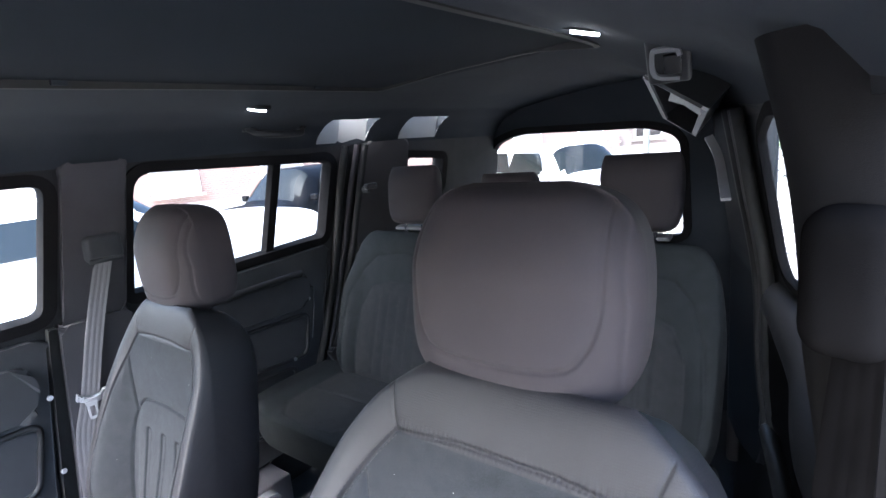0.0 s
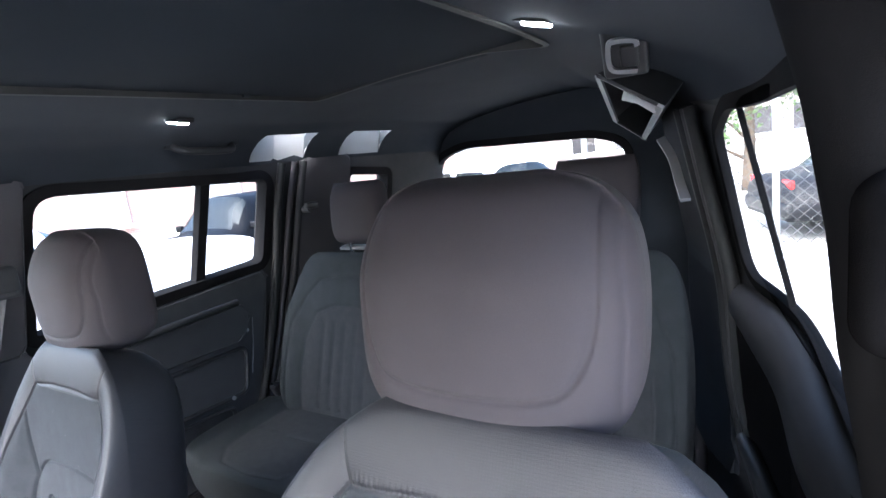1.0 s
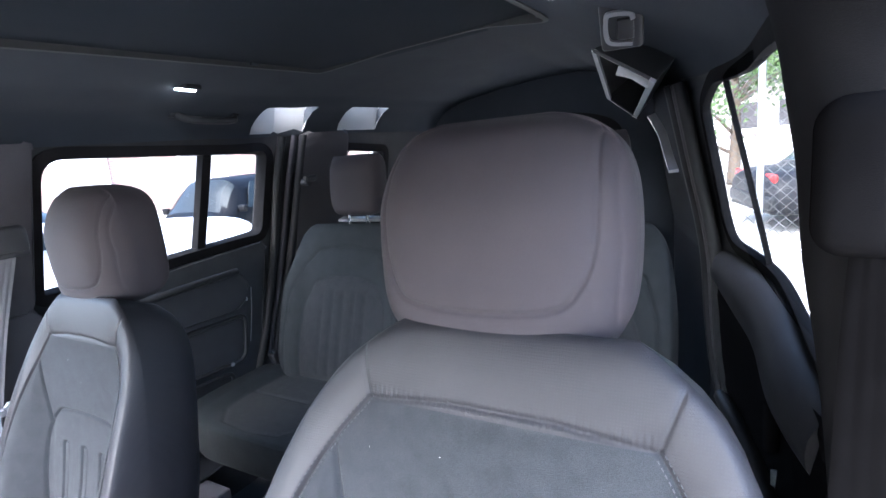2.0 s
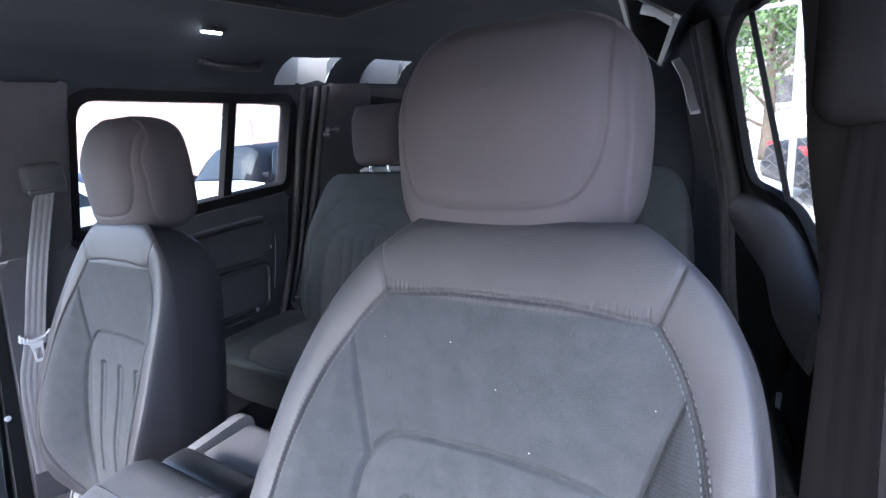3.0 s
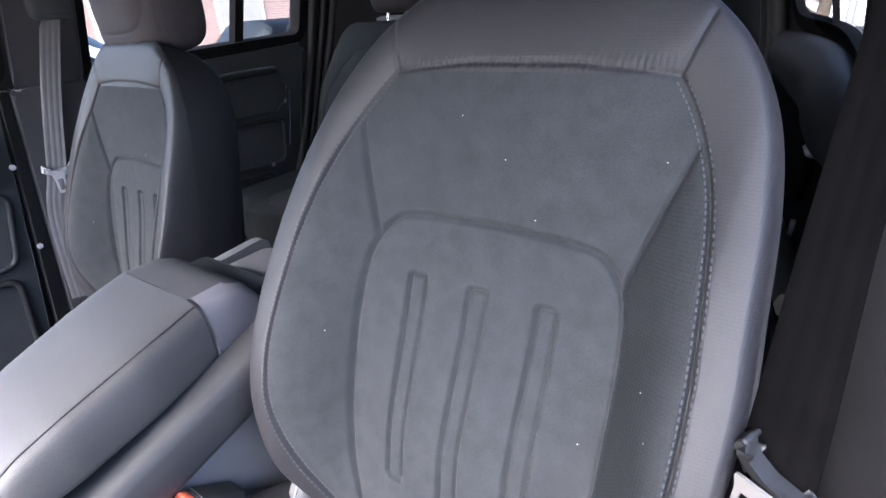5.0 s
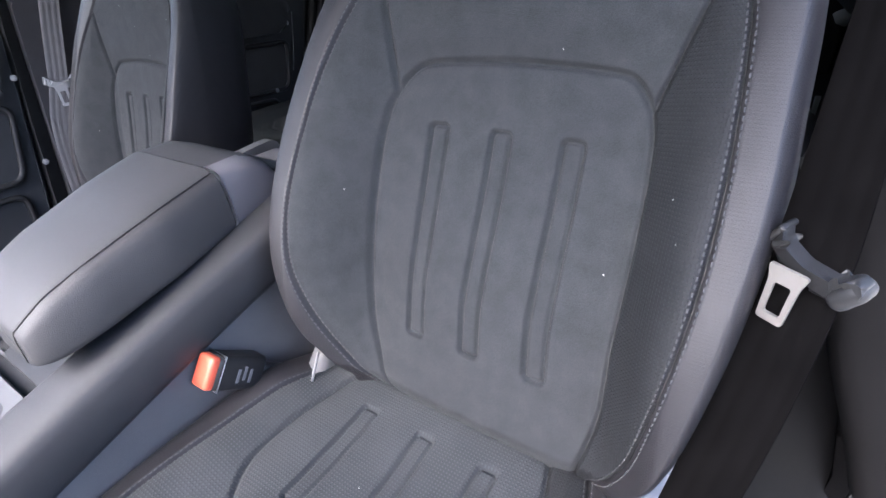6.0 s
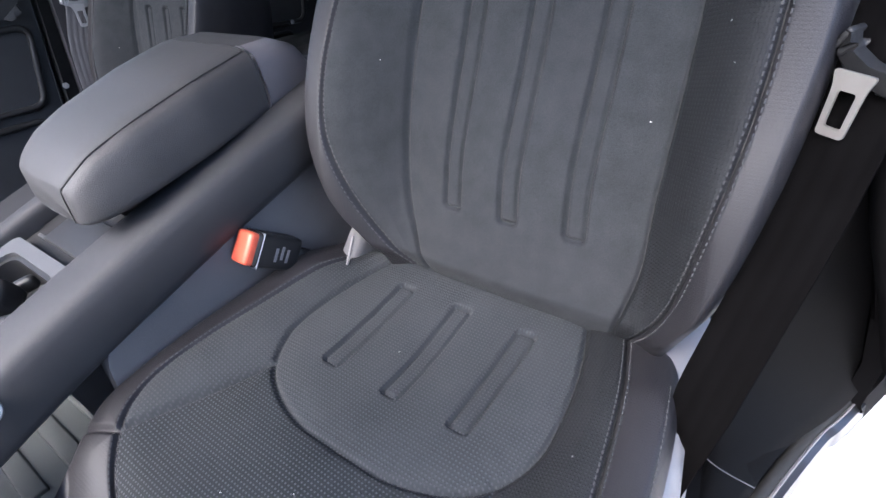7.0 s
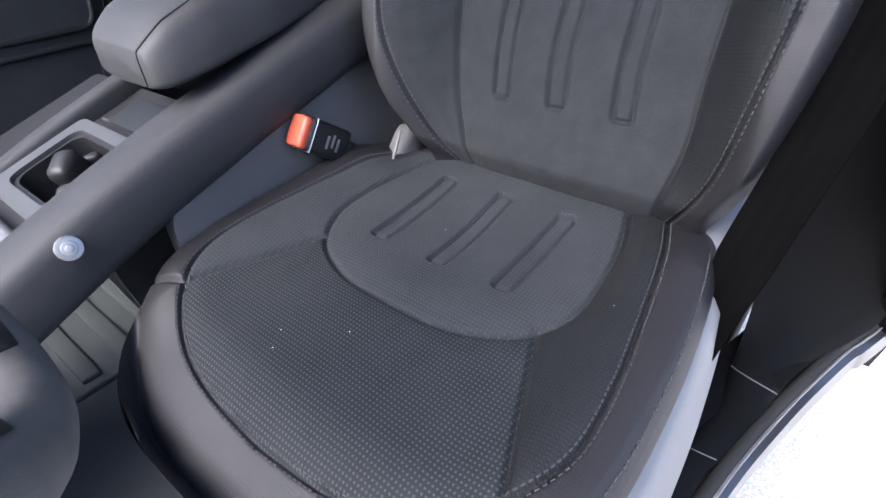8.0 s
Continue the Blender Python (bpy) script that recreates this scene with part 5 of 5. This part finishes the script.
vs = [[bm.verts.new(p) for p in r_] for r_ in rows_]
for p, q in zip(vs[:-1], vs[1:]):
    for i in range(56):
        bm.faces.new((p[i], p[(i + 1) % 56], q[(i + 1) % 56], q[i]))
bm.faces.new(vs[0])
bm.faces.new(vs[-1])
lid = part("lid", bm, M_CONSOLE, armrest, sharp=50)
# the seam runs along the lid's shoulder and down its nose
seam = [lid_point(y, radians(50)) for y in (0.5020, 0.47, 0.43, 0.39, 0.35, 0.32, 0.305, 0.293, 0.285, 0.280, 0.277)]
seam += [(seam[-1][0] - 0.001, 0.2758, z) for z in (0.938, 0.926, 0.914)]
ln = smooth_path([Vector(p) + Vector((0.0003, 0, 0.0006)) for p in seam], 160)
swept("seam", ln, ring(0.0006, 6), (1, 0, 0), M_RUBBER, lid, "fine dark seam of the lid")
V, F = [], []
for a, b in zip(ln[:-1:2], ln[1::2]):
    k = len(V)
    for q in (a, b):
        V += [(q[0] - 0.0034, q[1], q[2] + 0.0002), (q[0] - 0.0026, q[1], q[2] + 0.0008), (q[0] - 0.0018, q[1], q[2] + 0.0002)]
    F += [(k, k + 1, k + 4, k + 3), (k + 1, k + 2, k + 5, k + 4)]
part("stitching", mesh_of("stitching", V, F, smooth=False), M_STITCH, lid, "row of stitches")["kind"] = "stuff"
rows_ = [lid_section(y) for y in (0.5032, 0.5065, 0.52, 0.535, 0.55, 0.562, 0.572, 0.580, 0.586)]
for name, low_x, high_x, m_, text in (("lid_back", -1.0, 0.100, M_CONSOLE, ""), ("rear_cap", 0.100, 1.0, M_CAP, "smooth lilac-grey rear cap")):
    bm = bmesh.new()
    for p, q in zip(rows_[:-1], rows_[1:]):
        for i in range(56):
            j = (i + 1) % 56
            if low_x <= (p[i][0] + p[j][0]) / 2 < high_x:
                bm.faces.new([bm.verts.new(k) for k in (p[i], p[j], q[j], q[i])])
    last = [k for k in rows_[-1] if low_x <= k[0] < high_x]
    bm.faces.new([bm.verts.new(k) for k in last])
    bmesh.ops.remove_doubles(bm, verts=bm.verts, dist=1e-6)
    part(name, bm, m_, armrest, text, sharp=50)
bm = bmesh.new()
p, q = lid_section(0.5030), lid_section(0.5062)
for i in range(56):
    j = (i + 1) % 56
    if (p[i][0] + p[j][0]) / 2 > 0.098:
        bm.faces.new([bm.verts.new(Vector(k) + Vector((0.0008, 0, 0.0008))) for k in (p[i], p[j], q[j], q[i])])
bmesh.ops.remove_doubles(bm, verts=bm.verts, dist=1e-6)
part("cap_edge", bm, M_SILVER, armrest, "thin bright edge of the cap")
part("lid_seal", rbox((0.17, 0.27, 0.012), (0.020, 0.445, 0.926), 0.003, 1, turn=(9.8, 0, 0)), M_RUBBER, armrest, "black seal under the lid")
part("hinge_trim", rbox((0.18, 0.05, 0.05), (0.0, 0.615, 0.955), 0.012), M_DARK, armrest)

# buckle beside the driver's seat
buckle = thing("belt_buckle", "black belt buckle with an orange-red button", "buckle", (0.183, 0.424, 0.818))
turn = (-36, 0, 0)
part("body", rbox((0.030, 0.066, 0.040), (0, 0, 0), 0.006, turn=turn), M_DARK, buckle)
off = Euler([radians(a) for a in turn]).to_matrix() @ Vector((0, -0.035, 0.0))
part("release_button", rbox((0.026, 0.013, 0.037), off, 0.004, turn=turn), M_RED, buckle, "orange-red release button")
off = Euler([radians(a) for a in turn]).to_matrix() @ Vector((0.0, -0.026, 0.0))
part("chrome_strip", rbox((0.031, 0.0015, 0.041), off, 0.0005, 1, turn=turn), M_SILVER, buckle)
for i in range(3):
    off = Euler([radians(a) for a in turn]).to_matrix() @ Vector((0.0155, -0.004 + 0.008 * i, -0.002 + 0.003 * (i % 2)))
    part("printed_bar", rbox((0.0006, 0.004, 0.016), off, 0.0002, 1, turn=turn), M_SATIN, buckle, "worn pale printing")
part("stalk", rbox((0.016, 0.10, 0.022), (0, 0.065, -0.055), 0.005, turn=(-42, 0, 0)), M_DARK, buckle)

# steering wheel
wheel = thing("steering_wheel", "suede-covered steering wheel with dark spokes", "steering wheel", (0.398, -0.018, 1.058))
wm = Euler((radians(115), 0, 0)).to_matrix()
ang = np.linspace(0, 2 * math.pi, 73)[:-1]
path = np.array([wm @ Vector((0.185 * math.cos(a), 0.185 * math.sin(a), 0)) for a in ang])
swept("rim", path, ring(0.0165, 14), path, M_SUEDEWHEEL, wheel, "grey suede rim", loop=True, caps=False)
hub = cyl(0.065, 0.05, (0, 0, -0.01), seg=28, bevel=0.01)
bmesh.ops.transform(hub, matrix=wm.to_4x4(), verts=hub.verts)
part("hub", hub, M_DARK, wheel)
for a in (0, 180, 270, 312):
    sp = rbox((0.13, 0.036, 0.02), (0.115, 0, -0.005), 0.006)
    bmesh.ops.transform(sp, matrix=(wm.to_4x4() @ Matrix.Rotation(radians(a), 4, "Z")), verts=sp.verts)
    part("spoke", sp, M_DARK, wheel)
off = wm @ Vector((0.150 * math.cos(radians(312)), 0.150 * math.sin(radians(312)), -0.012))
b_ = cyl(0.008, 0.005, (0, 0, 0), seg=20, bevel=0.001)
bmesh.ops.transform(b_, matrix=Matrix.Translation(off) @ wm.to_4x4(), verts=b_.verts)
part("bolt", b_, M_SILVER, wheel, "bright metal bolt")

# lever beside the driver's backrest
lev = thing("release_lever", "black lever with a bright tip beside the seat", "lever", (0.655, 1.05, 1.094))
part("stalk", rbox((0.020, 0.020, 0.07), (-0.006, 0, -0.012), 0.006), M_POST, lev)
part("edge_plate", rbox((0.010, 0.004, 0.050), (0.0, 0.0, -0.100), 0.0015), M_SATIN, lev, "pale edge plate")
part("tip", rbox((0.040, 0.022, 0.020), (0.008, 0, 0.022), 0.009, 4, turn=(0, -24, 0)), M_SATIN, lev, "pale satin tip")

# ribs of the passenger floor mat
mat_ = thing("floor_mat", "ribbed grey-green rubber floor mat", "floor mat", (-0.42, 0.1, 0.446))
part("sheet", rbox((0.62, 0.9, 0.012), (0, 0, 0), 0.004), M_MAT, mat_)
for i in range(14):
    part("rib", rbox((0.58, 0.030, 0.010), (0, -0.41 + i * 0.063, 0.008), 0.004), M_MAT, mat_)


# ---- outside ----
def paint(name, col, rough=0.3):
    return mat(name, col, 0.5, vary=0.04, scale=3, bump=0.0, coat=0.05, spec=0.12)


M_SILVERGREY = mat("galvanised_steel", (0.30, 0.31, 0.32), 0.5, metal=0.6, vary=0.15, scale=10)
M_BARK = mat("tree_bark", (0.10, 0.075, 0.055), 0.95, vary=0.35, scale=12, bump=0.6, fine=80)
M_LEAF = mat("green_leaves", (0.075, 0.13, 0.035), 0.6, vary=0.45, scale=3, bump=0.0)
M_ROOF = mat("dark_roof", (0.12, 0.10, 0.10), 0.9, vary=0.2, scale=2)
M_WIRE = mat("weathered_fence_wire", (0.085, 0.087, 0.088), 0.7, vary=0.2, scale=10, spec=0.2)
M_PALE = mat("white_paint", (0.75, 0.74, 0.72), 0.6, vary=0.08, scale=5)
M_TYRE = mat("tyre_rubber", (0.02, 0.02, 0.021), 0.85, vary=0.2, scale=30, bump=0.3)
M_CARGLASS = mat("car_glass_dark", (0.012, 0.015, 0.015), 0.08, vary=0.05, bump=0.0, spec=0.35)
M_PLASTER = mat("pale_pink_plaster", (0.27, 0.225, 0.215), 0.85, vary=0.15, grain=0.2, scale=1.2)
# Pane colour kept pale, as daylight washes the brick front out.
M_GREYPANE = mat("pale_grey_pane", (0.36, 0.35, 0.35), 0.2, vary=0.2, scale=2, bump=0.0)
M_PALEPANE = mat("dim_window_pane", (0.06, 0.055, 0.058), 0.15, vary=0.2, scale=2, bump=0.0)
M_TAIL = mat("red_tail_lens", (0.55, 0.03, 0.03), 0.2, vary=0.05, bump=0.0)


def car_body(length, width, height, roof0, roof1, hood):
    """A closed body: rows along the length, sections across."""
    xs = np.linspace(-0.5, 0.5, 41)
    V, F = [], []
    m = 18
    for x in xs:
        endr = math.sqrt(max(0.0, 1 - abs(2 * x) ** 8))
        r = float(sstep(np.array(x), roof0 - 0.12, roof0 + 0.02) * (1 - sstep(np.array(x), roof1 - 0.02, roof1 + 0.13)))
        top = hood * (0.90 + 0.10 * endr) + (height - hood) * r
        for j in range(m):
            a = math.pi * j / (m - 1)
            c, s_ = math.cos(a), math.sin(a)
            w = width / 2 * (0.86 + 0.14 * endr)
            zz = 0.30 + (top - 0.30) * abs(s_) ** 0.55
            inward = 0.16 * max(0.0, (zz - hood) / (height - hood + 1e-6)) if zz > hood else 0.0
            V.append((x * length, np.sign(c) * abs(c) ** 0.45 * (w - inward), zz))
    n = len(xs)
    for i in range(n - 1):
        for j in range(m - 1):
            F.append((i * m + j, (i + 1) * m + j, (i + 1) * m + j + 1, i * m + j + 1))
    F += [tuple(range(m)), tuple((n - 1) * m + j for j in range(m))[::-1]]
    F += [(i * m, i * m + m - 1, (i + 1) * m + m - 1, (i + 1) * m) for i in range(n - 1)]
    V, nv = np.array(V), m
    zones = {"body": [], "windscreen": [], "rear_window": []}
    for q in F:
        c = V[list(q)].mean(0)
        x, top = c[0] / length, c[2] > hood + 0.06 and c[2] < height - 0.05 and abs(c[1]) < width * 0.36
        zones["windscreen" if len(q) == 4 and top and x < roof0 else "rear_window" if len(q) == 4 and top and x > roof1 else "body"].append(q)
    return V, zones


def parked_car(name, label, at, turn, colour, length=4.5, width=1.8, height=1.45, roof0=-0.18, roof1=0.25, hood=0.92):
    car = thing(name, label, "car", at, group="parked cars")
    car.rotation_euler = (0, 0, radians(turn))
    V, zones = car_body(length, width, height, roof0, roof1, hood)
    for nm, F in zones.items():
        used = sorted({i for q in F for i in q})
        at_ = {k: n for n, k in enumerate(used)}
        part(nm, mesh_of(nm, V[used], [tuple(at_[i] for i in q) for q in F]), colour if nm == "body" else M_CARGLASS, car)
    for sg in (-1, 1):
        for x0, x1 in ((roof0 * length + 0.08, (roof0 + roof1) / 2 * length - 0.04), ((roof0 + roof1) / 2 * length + 0.04, roof1 * length - 0.02)):
            lp = round_loop([(x0 - 0.10, hood + 0.03), (x1 + 0.06, hood + 0.03), (x1 - 0.05, height - 0.10), (x0 + 0.16, height - 0.10)], 0.06)
            bm = plate(lp, [], lambda a, b, d: Vector((a, sg * (width / 2 - 0.015 - 0.17 * (b - hood) / (height - hood) + d), b)), 0.012)
            part("side_window", bm, M_CARGLASS, car)
        for fx in (-0.31, 0.31):
            wh = part("wheel", cyl(0.33, 0.22, (fx * length, sg * (width / 2 - 0.10), 0.33), turn=(90, 0, 0), seg=28, bevel=0.03), M_TYRE, car)
            part("rim", cyl(0.20, 0.03, (fx * length, sg * (width / 2 + 0.012), 0.33), turn=(90, 0, 0), seg=20, bevel=0.006), M_SILVER, wh)
        part("tail_lamp", rbox((0.06, 0.32, 0.13), (length / 2 - 0.07, sg * (width / 2 - 0.30), hood - 0.12), 0.03), M_TAIL, car, "red tail lamp")
        part("mirror", rbox((0.09, 0.16, 0.12), (roof0 * length - 0.20, sg * (width / 2 + 0.05), hood + 0.05), 0.03), colour, car)
    part("bumper", rbox((0.10, width * 0.9, 0.20), (length / 2 - 0.02, 0, 0.45), 0.04), M_DARK, car)
    return car


G0 = -0.25
parked_car("parked_car", "white tall car parked alongside on pale concrete", (-4.4, 1.75, G0), 270, paint("white_car_paint", (0.78, 0.78, 0.78)), height=1.62, roof0=-0.08, roof1=0.42, hood=1.25)
parked_car("parked_car", "near-black estate car parked in the next row", (-8.0, 7.3, G0), 96, paint("near_black_car_paint", (0.004, 0.0045, 0.006)), length=4.6, height=1.50, roof1=0.36)
parked_car("parked_car", "black saloon car with red tail lamps by the fence", (2.7, 10.4, G0), 200, paint("black_car_paint", (0.02, 0.02, 0.023)), height=1.40)
parked_car("parked_car", "silver saloon car parked further along the fence", (4.6, 13.2, G0), 190, paint("silver_car_paint", (0.35, 0.36, 0.38)), height=1.42)
parked_car("parked_car", "white van-like car parked behind the tailgate", (-4.2, 10.5, G0), 150, paint("white_car_paint_two", (0.75, 0.75, 0.76)), height=1.45, roof1=0.4)

# chain-link fence: posts, rail and mesh of wires
fence = thing("chain_link_fence", "grey chain-link fence with steel posts behind the cars", "fence", (0, 0, G0))
FY = 7.6
for i in range(9):
    part("post", cyl(0.04, 2.6, (-1.5 + 2.2 * i, FY, 1.3), seg=10), M_SILVERGREY, fence)
for z in (0.1, 2.55):
    part("rail", cyl(0.025, 18.0, (7.3, FY, z), turn=(0, 90, 0), seg=8), M_SILVERGREY, fence)
V, F = [], []
for k in range(-22, 150):
    for sgn in (1, -1):
        x0 = -1.5 + 0.13 * k
        x1 = x0 + sgn * 2.45
        if not (-1.6 < x0 < 16.2 and -1.6 < x1 < 16.2):
            continue
        b = len(V)
        for x, z in ((x0, 0.1), (x1, 2.55)):
            V += [(x - 0.005, FY, z), (x + 0.005, FY, z), (x, FY + 0.008, z)]
        F += [(b, b + 1, b + 4, b + 3), (b + 1, b + 2, b + 5, b + 4), (b + 2, b, b + 3, b + 5)]
wires = part("wire_mesh", mesh_of("wire_mesh", V, F), M_WIRE, fence)
wires["kind"] = "stuff"


# trees behind the fence
def leaf_tree(at, height, seed, label):
    rnd = random.Random(seed)
    tree = thing("tree", label, "tree", at, group="trees")
    V, F = sweep(smooth_path([(0, 0, 0), (0.05, 0.02, height * 0.3), (-0.03, 0.05, height * 0.62)], 12), ring(1.0, 9), (1, 0, 0), scale=list(np.linspace(0.16, 0.07, 12)))
    trunk = part("trunk", mesh_of("trunk", V, F), M_BARK, tree)
    tips = []
    for i in range(9):
        a = 2 * math.pi * i / 9 + rnd.uniform(-0.3, 0.3)
        z0 = height * rnd.uniform(0.14, 0.55)
        L = height * rnd.uniform(0.22, 0.36)
        tip = Vector((math.cos(a) * L, math.sin(a) * L, z0 + L * rnd.uniform(0.4, 0.9)))
        V, F = sweep(smooth_path([(0, 0, z0), tuple(tip * 0.5 + Vector((0, 0, z0 * 0.5 + 0.1))), tuple(tip)], 8), ring(1.0, 6), (0.3, 0.2, 1), scale=list(np.linspace(0.05, 0.012, 8)))
        part("limb", mesh_of("limb", V, F), M_BARK, trunk)
        tips += [tip, tip * 0.75 + Vector((0, 0, z0 * 0.25 + 0.2))]
    tips.append(Vector((0, 0, height * 0.85)))
    V, F = [], []
    for tp in tips:
        for _ in range(260):
            c = tp + Vector((rnd.gauss(0, 0.42), rnd.gauss(0, 0.42), rnd.gauss(0, 0.36)))
            n = Vector((rnd.gauss(0, 1), rnd.gauss(0, 1), rnd.gauss(0, 1))).normalized()
            t = n.orthogonal().normalized() * rnd.uniform(0.05, 0.09)
            b = n.cross(t) * 0.55
            k = len(V)
            V += [c - t, c - b, c + t, c + b]
            F.append((k, k + 1, k + 2, k + 3))
    part("crown", mesh_of("crown", V, F, smooth=False), M_LEAF, tree)["kind"] = "stuff"
    return tree


for i, (x, y, h) in enumerate(((0.2, 15.5, 5.2), (2.4, 17.0, 6.0), (4.6, 15.8, 5.0), (7.5, 17.5, 6.4), (11.0, 16.0, 5.5), (8.6, 11.0, 6.2))):
    tree = leaf_tree((x, y, G0), h, 11 + i, "green leafy tree behind the chain-link fence")
    # trees past x 7 are out of view, enlarged to screen off sky
    tree.scale = (1.5, 1.5, 1.5) if x > 7 else (1, 1, 1)


# long brick building beyond the yard, and one behind the tailgate
def building(name, label, at, turn, length, depth, height, rows, cols, wall_m, pane_m):
    b = thing(name, label, "building", at)
    b.rotation_euler = (0, 0, radians(turn))
    part("wall", rbox((length, depth, height), (0, depth / 2, height / 2), 0.02, 1), wall_m, b)
    part("roof", rbox((length + 0.5, depth + 0.5, 0.25), (0, depth / 2, height + 0.12), 0.03, 1), M_ROOF, b)
    part("plinth", rbox((length + 0.06, 0.06, 0.6), (0, -0.02, 0.3), 0.01, 1), M_PALE, b)
    for r in range(rows):
        for c in range(cols):
            x = -length / 2 + length * (c + 0.5) / cols
            z = 1.6 + r * 2.6
            w = part("window", rbox((1.3, 0.10, 1.4), (x, -0.01, z), 0.02, 1), M_PALE, b, "white-framed window")
            part("pane", rbox((1.10, 0.02, 1.2), (x, -0.065, z), 0.004, 1), pane_m, w)
            part("sill", rbox((1.5, 0.16, 0.08), (x, -0.06, z - 0.76), 0.01, 1), M_PALE, w)
    return b


def brick_material():
    m = mat("red_brick", (0.35, 0.23, 0.20), 0.9, vary=0.2, scale=2)
    nt = m.node_tree
    bs = nt.nodes["Principled BSDF"]
    br = nt.nodes.new("ShaderNodeTexBrick")
    br.inputs["Color1"].default_value = (0.36, 0.235, 0.205, 1)
    br.inputs["Color2"].default_value = (0.31, 0.195, 0.168, 1)
    br.inputs["Mortar"].default_value = (0.45, 0.40, 0.37, 1)
    br.inputs["Scale"].default_value = 4.0
    tc = nt.nodes.new("ShaderNodeTexCoord")
    mp = nt.nodes.new("ShaderNodeMapping")
    mp.inputs["Rotation"].default_value = (radians(90), 0, 0)
    nt.links.new(tc.outputs["Object"], mp.inputs["Vector"])
    nt.links.new(mp.outputs["Vector"], br.inputs["Vector"])
    nt.links.new(br.outputs["Color"], bs.inputs["Base Color"])
    return m


M_BRICK = brick_material()
building("brick_building", "long low pale red brick building with white windows", (-14.0, 9.0, G0), 62, 30, 8, 3.6, 1, 10, M_BRICK, M_GREYPANE)
building("pale_building", "pale pink rendered building with rows of dark windows", (-9.0, 26.0, G0), 22, 26, 8, 6.2, 2, 13, M_PLASTER, M_PALEPANE)
